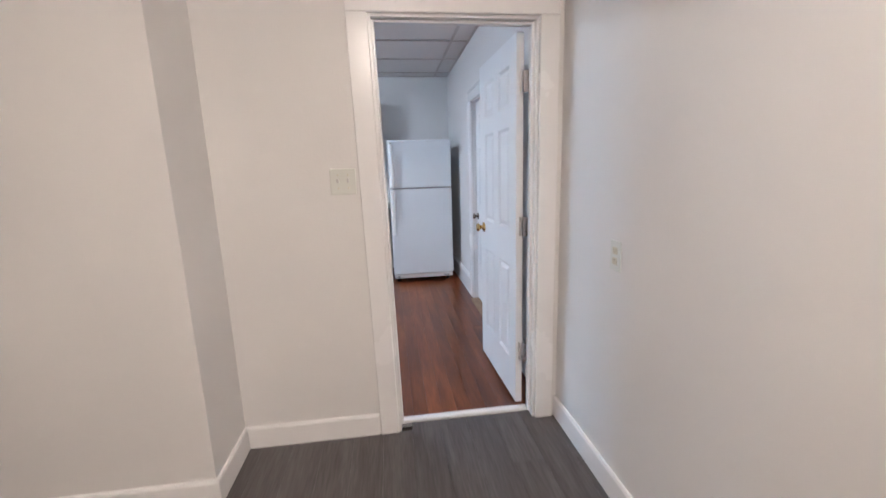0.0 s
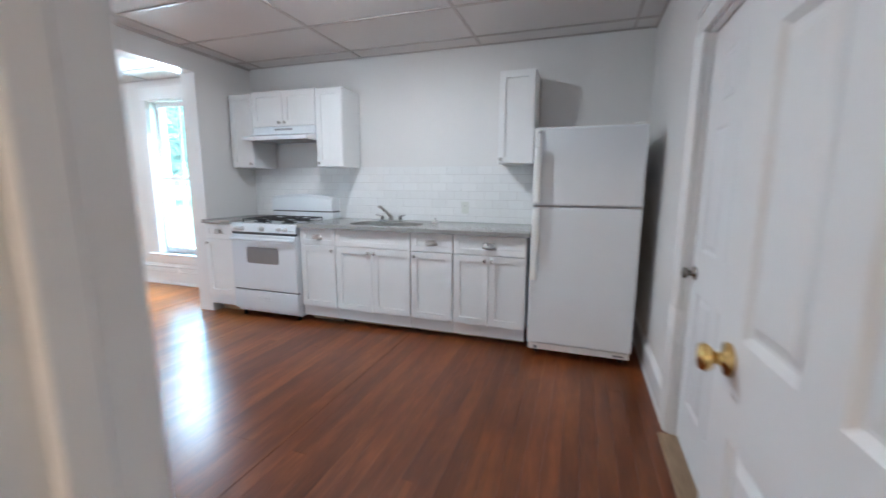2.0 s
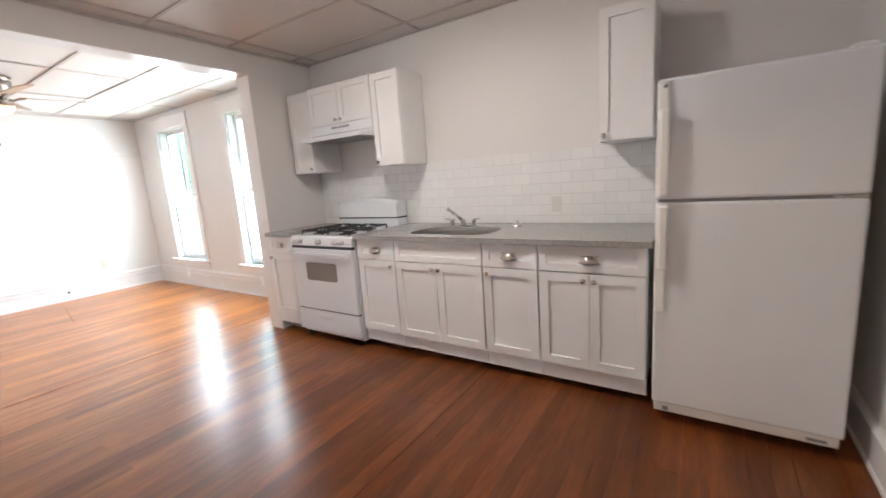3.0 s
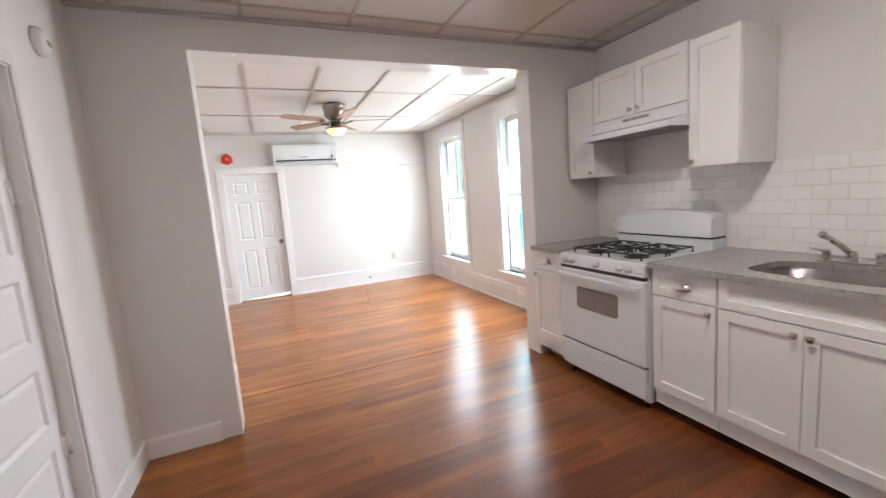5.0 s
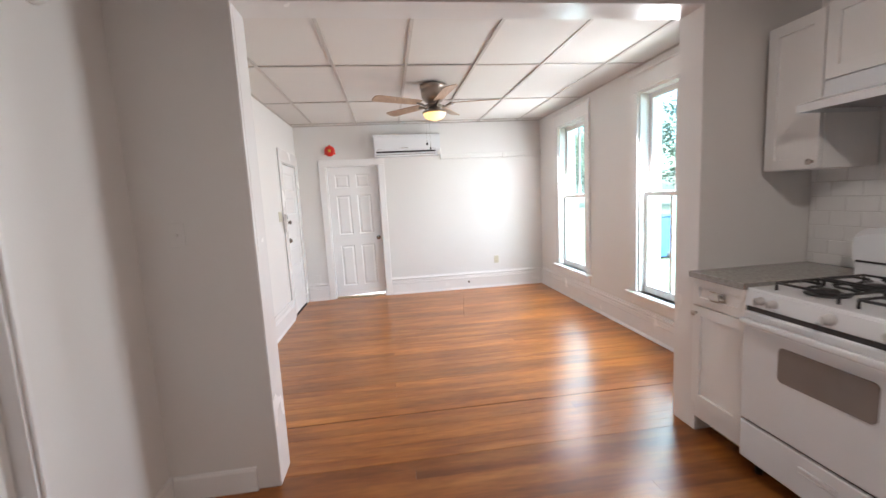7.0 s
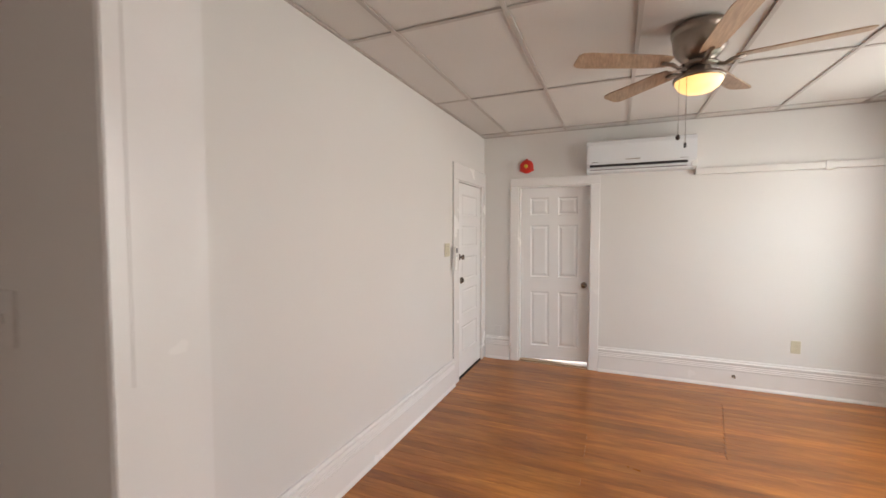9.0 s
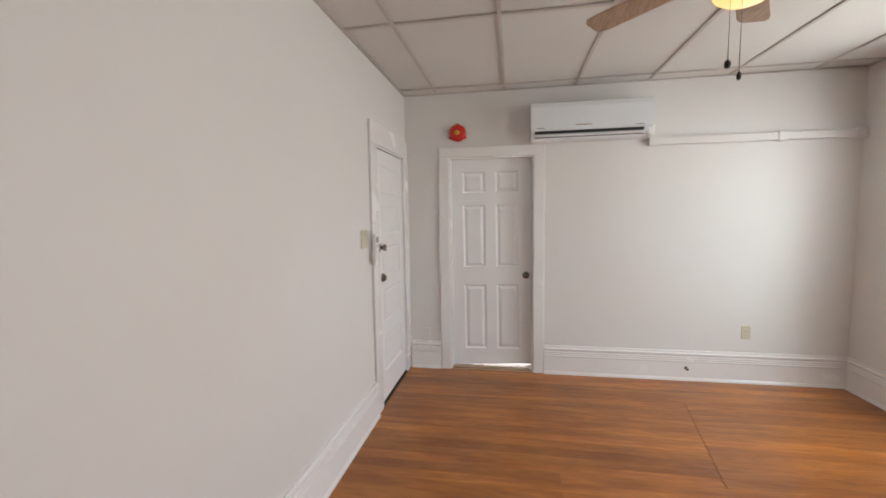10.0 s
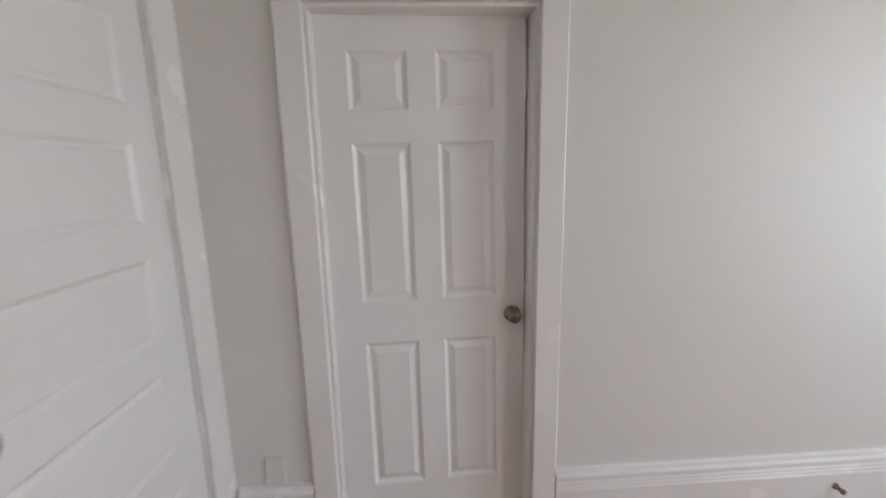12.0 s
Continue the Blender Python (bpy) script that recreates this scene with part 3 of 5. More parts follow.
def knob(parent, x, y0, z, out, mat, name="knob", r=0.028, length=0.055):
    bm = bmesh.new()
    prof = [(0.033, 0), (0.033, 0.006), (0.014, 0.010), (0.012, 0.026), (r * 0.8, 0.032), (r, 0.042), (r * 0.9, length - 0.004), (r * 0.4, length), (0.0, length)]
    lathe(bm, [(rr, out * hh) for rr, hh in prof], (x, y0, z), "y", 20)
    return part(name, bm, mat, parent)


def six_panels(w, h, rows=((0.235, 0.80), (1.0, 1.56), (1.665, 1.875))):
    s, m = 0.115, 0.10
    pw = (w - 2 * s - m) / 2
    return [(a, a + pw, z0 * h / 2.0, z1 * h / 2.0) for z0, z1 in rows for a in (s, s + pw + m)]


def panel_door(name, m, w, h, label, panels, knobs, hinges=(), t=0.035, lift=0.009, inset=0.028, knob_mat=None, depth=0.011):
    """A hung leaf with its panels, knobs and hinges; its own frame has the hinge edge at x 0 and the floor at z 0."""
    d = thing(name, None, label, "", "", "structure", m=m)
    leaf = part("leaf", framed_leaf(bmesh.new(), w, h, t, panels, depth), M_DOOR, d)
    for p in panels:
        bm = bmesh.new()
        for out in (-1, 1):
            raised(bm, p[0], p[1], p[2], p[3], out * t / 2, out, lift, inset, depth)
        part("panel", bm, M_DOOR, leaf)
    for x, z, out in knobs:
        knob(d, x, out * t / 2, z, out, knob_mat or M_AGED, "door_handle")
    for z, out in hinges:
        bm = boxes((-0.004, out * t / 2 - 0.03, z - 0.045, 0.001, out * t / 2 + 0.004, z + 0.045))
        lathe(bm, [(0.007, z - 0.048), (0.007, z + 0.048)], (-0.004, out * (t / 2 + 0.006), 0), "z", 10)
        part("hinge", bm, M_NICKEL, d)
    return d


# hall door, standing open into the kitchen
panel_door("door_1", pose(0.320, 3.045, 0.062, 0, 0, 92.0), 0.715, 1.97, "white six-panel door standing open with a brass knob",
           six_panels(0.715, 1.97), [(0.640, 0.932, 1), (0.640, 0.932, -1)], knob_mat=M_BRASS, t=0.036)
hb = thing("hinges", (0.36, 3.03, 0), "three satin steel hinges on the door frame", "hinge")
for z in (0.38, 1.083, 1.80):
    bm = boxes((0.327, 3.008, z - 0.05, 0.358, 3.012, z + 0.05), (0.316, 3.012, z - 0.05, 0.320, 3.040, z + 0.05))
    lathe(bm, [(0.008, z - 0.052), (0.008, z + 0.052)], (0.334, 3.018, 0), "z", 10)
    part("hinge", bm, M_NICKEL, hb)
# living room's west door, recessed
side_door = panel_door("door_2", pose(XW - 0.080, 3.342, 0.021, 0, -0.5, 92.5), 0.749, 1.982, "white six-panel door, closed deep in its frame",
           six_panels(0.749, 1.982, ((0.165, 0.80), (0.97, 1.57), (1.685, 1.885))), [(0.70, 0.882, -1)])
for leaf in side_door.children:
    if leaf.name.startswith("leaf"):
        # the bottom edge is planed off towards the knob
        for v in leaf.data.vertices:
            if v.co.z < 0.01:
                v.co.z += 0.020 * v.co.x / 0.749


def ladder(w, rows, s=0.115):
    return [(s, w - s, a, b) for a, b in rows]


# entry door: five flat cross panels under many coats of paint
entry = panel_door("door_3", pose(-7.722, YS - 0.020, 0.026, 0, 0, 0), 0.704, 1.972, "white painted entry door with nickel knob and deadbolt",
                   ladder(0.712, ((0.22, 0.50), (0.62, 0.88), (0.98, 1.22), (1.32, 1.54), (1.64, 1.86))), [(0.685, 1.226, 1)], lift=0.004, inset=0.012, depth=0.009)
bm = bmesh.new()
lathe(bm, [(0.034, 0), (0.034, 0.012), (0.024, 0.018), (0.0, 0.018)], (0.63, 0.0175, 0.985), "y", 20)
box(bm, 0.623, 0.03, 0.965, 0.637, 0.05, 1.005, bevel=0.004)
part("deadbolt", bm, M_AGED, entry)
for z in (0.62, 1.42):
    part("hinge", boxes((-0.008, 0.012, z - 0.04, 0.004, 0.03, z + 0.04), bevel=0.003), M_DOOR, entry)
# pantry door with five cross panels
pantry = panel_door("door_4", pose(-2.94, YK - 0.075, 0.03, 0, 0, 0), 0.752, 2.03, "white five-panel wooden door, closed",
                    ladder(0.752, ((0.24, 0.515), (0.62, 0.855), (0.965, 1.215), (1.315, 1.57), (1.67, 1.925)), 0.085), [(0.66, 0.875, 1)], lift=0.004, inset=0.02)
for z in (0.49, 1.555):
    bm = boxes((-0.03, 0.014, z - 0.045, 0.03, 0.024, z + 0.045), bevel=0.003)
    lathe(bm, [(0.008, z - 0.05), (0.008, z + 0.05)], (-0.004, 0.028, 0), "z", 10)
    part("hinge", bm, M_DOOR, pantry, "painted-over hinge")
structure("trim_casing_crack", boxes((-6.8613, YS, 0.27, -6.8587, YS + 0.004, 2.175)), M_PRINT, "dark crack along the door casing")
# closet door beside the refrigerator
panel_door("door_5", pose(XE + 0.05, 4.280, 0.055, 0, 0, 90), 0.752, 1.96, "white panel door, closed, with a nickel knob",
           six_panels(0.752, 1.96), [(0.70, 0.865, 1)])


# ---- kitchen ----
CF = 5.915                       # cabinet fronts
def shaker(bm, x0, x1, z0, z1, y, out=-1, s=0.055, t=0.02):
    """A frame-and-panel front, its face at y, looking along -y."""
    s = min(s, (x1 - x0) * 0.24, (z1 - z0) * 0.30)
    tmp = bmesh.new()
    rings = []
    for k, d in ((0.0, t), (0.0, 0.0015), (0.0015, 0.0), (s - 0.001, 0.0), (s, 0.001), (s, 0.012)):
        rings.append([tmp.verts.new((x, y + d, z)) for x, z in ((x0 + k, z0 + k), (x1 - k, z0 + k), (x1 - k, z1 - k), (x0 + k, z1 - k))])
    for a, b in zip(rings, rings[1:]):
        for i in range(4):
            j = (i + 1) % 4
            tmp.faces.new((a[i], a[j], b[j], b[i]))
    tmp.faces.new(rings[-1])
    tmp.faces.new(rings[0][::-1])
    bmesh.ops.recalc_face_normals(tmp, faces=tmp.faces)
    return merge(bm, tmp)


def small_knob(x, y, z, parent):
    bm = bmesh.new()
    lathe(bm, [(0.007, 0), (0.006, -0.014), (0.014, -0.018), (0.016, -0.024), (0.012, -0.029), (0.0, -0.030)], (x, y, z), "y", 14)
    part("knob", bm, M_NICKEL, parent)


def cup_pull(x, y, z, parent):
    """A half-dome bin pull."""
    tmp = bmesh.new()
    rows = []
    for i in range(7):
        a = math.pi / 2 * i / 6
        rows.append([tmp.verts.new((x + 0.056 * math.cos(math.pi * k / 12) * (0.35 + 0.65 * math.cos(a)) ** 0.5, y - 0.028 * math.sin(a) * math.sin(math.pi * k / 12) ** 0.6 - 0.001,
                                    z - 0.018 + 0.044 * math.cos(a) * math.sin(math.pi * k / 12))) for k in range(13)])
    for p, q in zip(rows, rows[1:]):
        for k in range(12):
            f = tmp.faces.new((p[k], p[k + 1], q[k + 1], q[k]))
            f.smooth = True
    bmesh.ops.remove_doubles(tmp, verts=tmp.verts, dist=1e-5)
    bmesh.ops.solidify(tmp, geom=tmp.faces[:], thickness=0.002)
    bm = merge(bmesh.new(), tmp)
    box(bm, x - 0.050, y - 0.003, z + 0.021, x + 0.050, y, z + 0.028, bevel=0.001)
    part("pull", bm, M_NICKEL, parent)


def base_cabinet(x0, x1, label, doors, drawer=True, pull=True, knob_side=None, sink=False):
    fz = floor_z((x0 + x1) / 2)
    c = thing("base_cabinet", (x0, CF, fz), label, "cabinet", "kitchen base cabinets")
    top = 0.80 if sink else 0.937
    part("body", boxes((x0 + 0.001, CF + 0.022, 0.175, x1 - 0.001, YN - 0.012, top)) if not sink else
         boxes((x0 + 0.001, CF + 0.022, 0.175, x0 + 0.018, YN - 0.012, 0.937), (x1 - 0.018, CF + 0.022, 0.175, x1 - 0.001, YN - 0.012, 0.937),
               (x0 + 0.018, CF + 0.022, 0.175, x1 - 0.018, YN - 0.012, 0.20), (x0 + 0.018, CF + 0.022, 0.20, x1 - 0.018, CF + 0.032, 0.937)), M_CAB, c)
    part("toe_board", boxes((x0 + 0.001, CF + 0.028, 0.092, x1 - 0.001, CF + 0.044, 0.175), bevel=0.001), M_CAB, c)
    part("plinth", boxes((x0 + 0.02, CF + 0.13, fz, x1 - 0.02, CF + 0.145, 0.175)), M_OAK, c)
    dr = part("drawer_front", shaker(bmesh.new(), x0 + 0.004, x1 - 0.004, 0.782, 0.932, CF, s=0.045), M_CAB, c)
    if pull:
        cup_pull((x0 + x1) / 2, CF, 0.852, dr)
    n = doors
    for i in range(n):
        a = x0 + 0.004 + i * (x1 - x0 - 0.008) / n
        b = x0 + 0.004 + (i + 1) * (x1 - x0 - 0.008) / n
        d = part("door", shaker(bmesh.new(), a + 0.0015, b - 0.0015, 0.195, 0.775, CF), M_CAB, c)
        side = knob_side if n == 1 else ("r" if i == 0 else "l")
        small_knob(b - 0.03 if side == "r" else a + 0.03, CF, 0.735, d)
    return c


base_cabinet(-3.642, -3.285, "narrow white shaker base cabinet beside the range", 1, knob_side="l")
base_cabinet(-2.478, -2.098, "white shaker base cabinet with drawer and cup pull", 1, knob_side="r")
base_cabinet(-2.096, -1.360, "white shaker sink cabinet with two doors", 2, pull=False, sink=True)
base_cabinet(-1.358, -0.983, "white shaker base cabinet with drawer and cup pull", 1, knob_side="l")
base_cabinet(-0.981, -0.386, "wide white shaker base cabinet with drawer and two doors", 2)
CT0, CT1 = 0.938, 0.972

# worktops: one with the sink cut out of it
def worktop_with_hole(x0, x1, y0, y1, cx, cy, rx, ry):
    """A slab with a rounded opening; the rim and the outer edge share one fan of points."""
    tmp = bmesh.new()
    p = 4.4
    angles = [2 * math.pi * (i + 0.5) / 48 for i in range(48)]
    angles += [math.atan2(yy - cy, xx - cx) % (2 * math.pi) for xx in (x0, x1) for yy in (y0, y1)]
    angles.sort()
    n = len(angles)
    out, inn = [], []
    for a in angles:
        c, s = math.cos(a), math.sin(a)
        r = (abs(c / rx) ** p + abs(s / ry) ** p) ** (-1 / p)
        inn.append((cx + r * c, cy + r * s))
        k = min(((x1 - cx) if c > 0 else (x0 - cx)) / c if abs(c) > 1e-6 else 99, ((y1 - cy) if s > 0 else (y0 - cy)) / s if abs(s) > 1e-6 else 99)
        out.append((cx + k * c, cy + k * s))
    rings = []
    for pts, z in ((out, CT0), (out, CT1), (inn, CT1), (inn, CT0)):
        rings.append([tmp.verts.new((x, y, z)) for x, y in pts])
    rings.append(rings[0])
    for a, b in zip(rings, rings[1:]):
        for i in range(n):
            j = (i + 1) % n
            tmp.faces.new((a[i], a[j], b[j], b[i]))
    bmesh.ops.recalc_face_normals(tmp, faces=tmp.faces)
    return merge(bmesh.new(), tmp)


SX, SY = -1.72, 6.20
bm = worktop_with_hole(-2.488, -0.366, CF - 0.028, YN - 0.011, SX, SY, 0.335, 0.20)
worktop = solid("worktop", bm, M_STONE, "grey speckled granite worktop over white cabinets", "countertop", "granite worktops", at=(-2.49, CF, CT0))
solid("worktop", boxes((-3.643, CF - 0.028, CT0, -3.278, YN - 0.011, CT1), bevel=0.003), M_STONE, "short grey granite worktop beside the range", "countertop",
      "granite worktops", at=(-3.643, CF, CT0))

sink = thing("sink", (SX, SY, CT0 - 0.18), "undermounted stainless steel sink bowl", "sink")
tmp = bmesh.new()
prev = None
n = 40
for sc, z in ((1.03, CT0 - 0.001), (1.0, CT0 - 0.004), (0.97, CT0 - 0.12), (0.86, CT0 - 0.165), (0.5, CT0 - 0.175), (0.1, CT0 - 0.178)):
    ring = []
    for i in range(n):
        a = 2 * math.pi * (i + 0.5) / n
        c, s = math.cos(a), math.sin(a)
        ring.append(tmp.verts.new((SX + sc * 0.338 * math.copysign(abs(c) ** 0.45, c), SY + sc * 0.203 * math.copysign(abs(s) ** 0.45, s), z)))
    if prev:
        for i in range(n):
            j = (i + 1) % n
            f = tmp.faces.new((prev[i], prev[j], ring[j], ring[i]))
            f.smooth = True
    prev = ring
tmp.faces.new(prev)
bmesh.ops.solidify(tmp, geom=tmp.faces[:], thickness=0.002)
part("bowl", merge(bmesh.new(), tmp), M_STEEL, sink)
bm = lathe(bmesh.new(), [(0.0, 0.004), (0.03, 0.002), (0.042, 0.004), (0.045, 0.0)], (SX, SY, CT0 - 0.178), "z", 20)
part("drain", bm, M_CHROME, sink)

faucet = thing("faucet", (-1.80, 6.46, CT1), "chrome two-handle kitchen faucet on the granite worktop", "faucet")
part("base_plate", boxes((-1.93, 6.435, CT1, -1.67, 6.485, CT1 + 0.012), bevel=0.005, seg=2), M_CHROME, faucet)
bm = lathe(bmesh.new(), [(0.022, 0.01), (0.02, 0.05), (0.016, 0.06), (0, 0.062)], (-1.80, 6.46, CT1), "z", 16)
tube(bm, [(-1.80, 6.46, CT1 + 0.04), (-1.825, 6.44, CT1 + 0.075), (-1.865, 6.40, CT1 + 0.125), (-1.885, 6.375, CT1 + 0.145)], 0.014, 12)
tube(bm, [(-1.880, 6.38, CT1 + 0.140), (-1.888, 6.37, CT1 + 0.152)], 0.017, 12)
part("spout", bm, M_NICKEL, faucet)
for x, d in ((-1.90, -1), (-1.70, 1)):
    bm = lathe(bmesh.new(), [(0.018, 0.01), (0.016, 0.04), (0.018, 0.045), (0.018, 0.058), (0, 0.062)], (x, 6.46, CT1), "z", 14)
    tube(bm, [(x, 6.46, CT1 + 0.052), (x + d * 0.035, 6.445, CT1 + 0.06), (x + d * 0.06, 6.435, CT1 + 0.064)], 0.006, 8)
    part("handle", bm, M_CHROME, faucet)
bm = lathe(bmesh.new(), [(0.0, 0.03), (0.012, 0.028), (0.03, 0.022), (0.043, 0.008), (0.045, 0.0), (0.02, 0.0)], (-1.335, 6.47, CT1), "z", 20)
lathe(bm, [(0.006, 0.028), (0.005, 0.04), (0.009, 0.044), (0.0, 0.048)], (-1.335, 6.47, CT1), "z", 12)
solid("sink_strainer", bm, M_CHROME, "small chrome sink strainer lying on the worktop", "strainer", at=(-1.335, 6.47, CT1))

# refrigerator
FX0, FX1, FY = -0.348, 0.384, 5.795
fz = floor_z(0)
fridge = thing("refrigerator", (FX0, FY, fz), "white top-freezer refrigerator with textured doors", "refrigerator")
part("body", boxes((FX0 + 0.008, FY + 0.075, fz + 0.05, FX1 - 0.008, YN - 0.04, 1.72), bevel=0.006), M_APPL, fridge)
part("freezer_door", boxes((FX0, FY, 1.192, FX1, FY + 0.065, 1.735), bevel=0.014, seg=3), M_APPL, fridge)
part("fridge_door", boxes((FX0, FY, 0.150, FX1, FY + 0.065, 1.178), bevel=0.014, seg=3), M_APPL, fridge)
part("gasket", boxes((FX0 + 0.012, FY + 0.062, 0.155, FX1 - 0.012, FY + 0.077, 1.728), (FX0 + 0.01, FY + 0.02, 1.175, FX1 - 0.01, FY + 0.06, 1.196)), M_PRINT, fridge, "grey rubber door gasket")
g = part("toe_grille", boxes((FX0 + 0.01, FY + 0.018, 0.098, FX1 - 0.01, FY + 0.05, 0.146), bevel=0.004), M_PLAST, fridge)
part("grille_clip", boxes((FX0 + 0.05, FY + 0.015, 0.108, FX0 + 0.075, FY + 0.02, 0.128)), M_PRINT, g)
part("label", boxes((FX1 - 0.12, FY + 0.015, 0.112, FX1 - 0.05, FY + 0.02, 0.124)), M_PRINT, g)
for z0, z1, grip0, grip1 in ((1.20, 1.725, 1.21, 1.60), (0.64, 1.17, 0.86, 1.165)):
    bm = boxes((FX0 + 0.004, FY - 0.014, z0, FX0 + 0.05, FY + 0.004, z1), bevel=0.006, seg=2)
    box(bm, FX0 + 0.018, FY - 0.048, grip0, FX0 + 0.058, FY - 0.026, grip1, bevel=0.010, seg=3)
    box(bm, FX0 + 0.012, FY - 0.036, grip0, FX0 + 0.05, FY - 0.008, grip0 + 0.05, bevel=0.009, seg=2)
    box(bm, FX0 + 0.012, FY - 0.036, grip1 - 0.05, FX0 + 0.05, FY - 0.008, grip1, bevel=0.009, seg=2)
    part("handle", bm, M_PLAST, fridge)
bm = lathe(bmesh.new(), [(0.009, 0), (0.008, -0.004), (0.0, -0.005)], (FX0 + 0.035, FY - 0.014, 1.70), "y", 12)
part("badge", bm, M_PRINT, fridge)
part("hinge_cover", boxes((FX1 - 0.09, FY + 0.01, 1.735, FX1 - 0.02, FY + 0.10, 1.75), bevel=0.005), M_PLAST, fridge)
part("hinge", boxes((FX1 - 0.10, FY + 0.006, 1.180, FX1 - 0.004, FY + 0.04, 1.190)), M_NICKEL, fridge)
for x in (FX0 + 0.06, FX1 - 0.06):
    part("foot", lathe(bmesh.new(), [(0.02, fz), (0.02, fz + 0.055)], (x, FY + 0.12, 0), "z", 12), M_BLACK, fridge)
    part("foot", lathe(bmesh.new(), [(0.02, fz), (0.02, fz + 0.055)], (x, YN - 0.12, 0), "z", 12), M_BLACK, fridge)

# gas range
RX0, RX1, RY = -3.268, -2.498, 5.885
stove = thing("gas_range", (RX0, RY, floor_z(-2.9)), "white gas range with black cast-iron grates", "stove")
fz = floor_z(-2.9)
part("body", boxes((RX0 + 0.003, RY + 0.04, fz + 0.05, RX1 - 0.003, YN - 0.05, 0.925), bevel=0.003), M_APPL, stove)
part("cooktop", boxes((RX0, RY + 0.01, 0.925, RX1, YN - 0.05, 0.955), bevel=0.009, seg=3), M_APPL, stove)
# sloping control panel
tmp = bmesh.new()
prof = [(RY - 0.004, 0.872), (RY + 0.006, 0.948), (RY + 0.04, 0.95), (RY + 0.04, 0.872)]
for x in (RX0 + 0.002, RX1 - 0.002):
    [tmp.verts.new((x, y, z)) for y, z in prof]
tmp.verts.ensure_lookup_table()
v = tmp.verts
for i in range(4):
    j = (i + 1) % 4
    tmp.faces.new((v[i], v[j], v[4 + j], v[4 + i]))
tmp.faces.new((v[3], v[2], v[1], v[0]))
tmp.faces.new((v[4], v[5], v[6], v[7]))
bmesh.ops.recalc_face_normals(tmp, faces=tmp.faces)
bmesh.ops.bevel(tmp, geom=tmp.edges[:], offset=0.005, segments=2, affect='EDGES')
cp = part("control_panel", merge(bmesh.new(), tmp), M_APPL, stove)
for x, r in ((-3.18, 0.019), (-3.115, 0.019), (-2.883, 0.024), (-2.68, 0.019), (-2.605, 0.019)):
    bm = lathe(bmesh.new(), [(r, 0.0), (r, -0.008), (r * 0.86, -0.014), (r * 0.80, -0.036), (0, -0.038)], (x, RY + 0.002, 0.908), "y", 18)
    box(bm, x - 0.004, RY - 0.042, 0.908 - r * 0.72, x + 0.004, RY - 0.02, 0.908 + r * 0.72, bevel=0.002)
    part("knob", bm, M_KNOB, cp)
part("marking", boxes((-2.57, RY - 0.0015, 0.893, -2.515, RY + 0.003, 0.897)), M_PRINT, cp)
part("vent_strip", boxes((RX0 + 0.012, RY + 0.004, 0.846, RX1 - 0.012, RY + 0.036, 0.872)), M_BLACK, stove)
od = part("oven_door", boxes((RX0 + 0.004, RY - 0.006, 0.302, RX1 - 0.004, RY + 0.036, 0.848), bevel=0.010, seg=3), M_APPL, stove)
bm = bmesh.new()
ring = []
for sx, sz, a0 in ((1, 1, 0), (-1, 1, 90), (-1, -1, 180), (1, -1, 270)):
    for k in range(6):
        a = radians(a0 + 18 * k)
        ring.append((-2.89 + sx * 0.165 + 0.023 * math.cos(a), 0.648 + sz * 0.056 + 0.023 * math.sin(a)))
front = [bm.verts.new((x, RY - 0.0095, z)) for x, z in ring]
back = [bm.verts.new((x, RY - 0.003, z)) for x, z in ring]
bm.faces.new(front)
bm.faces.new(back[::-1])
for k in range(len(ring)):
    q = (k + 1) % len(ring)
    bm.faces.new((front[q], front[k], back[k], back[q]))
bmesh.ops.recalc_face_normals(bm, faces=bm.faces)
part("oven_window", bm, M_OVEN, od)
bm = boxes((RX0 + 0.02, RY - 0.052, 0.792, RX1 - 0.02, RY - 0.026, 0.822), bevel=0.010, seg=3)
for x in (RX0 + 0.025, RX1 - 0.065):
    box(bm, x, RY - 0.04, 0.795, x + 0.04, RY - 0.002, 0.82, bevel=0.006)
part("handle", bm, M_APPL, od)
dr = part("drawer", boxes((RX0 + 0.004, RY - 0.004, 0.10, RX1 - 0.004, RY + 0.036, 0.292), bevel=0.008, seg=2), M_APPL, stove)
part("pull", boxes((-2.965, RY - 0.012, 0.222, -2.815, RY - 0.002, 0.238), (-2.965, RY - 0.008, 0.205, -2.815, RY - 0.002, 0.212), bevel=0.003), M_APPL, dr)
part("seam", boxes((RX0 + 0.01, RY + 0.01, 0.290, RX1 - 0.01, RY + 0.035, 0.304)), M_BLACK, stove)
for x in (RX0 + 0.05, RX1 - 0.05):
    for y in (RY + 0.07, YN - 0.12):
        part("foot", lathe(bmesh.new(), [(0.018, fz), (0.018, fz + 0.06)], (x, y, 0), "z", 12), M_BLACK, stove)
# backguard with a crowned top and a black vent line
tmp = bmesh.new()
yb0, yb1 = 6.475, YN - 0.03
n = 24
front, back = [], []
for i in range(n + 1):
    u = i / n
    x = RX0 + u * (RX1 - RX0)
    z = 1.185 + 0.042 * math.sin(math.pi * u) ** 0.5
    front.append((x, z))
f0 = [tmp.verts.new((x, yb0 + 0.03, z)) for x, z in front]
f1 = [tmp.verts.new((x, yb0, z - 0.03)) for x, z in front]
f2 = [tmp.verts.new((x, yb0 - 0.006, 1.05)) for x, z in front]
b0 = [tmp.verts.new((x, yb1, z)) for x, z in front]
b1 = [tmp.verts.new((x, yb1, 1.05)) for x, z in front]
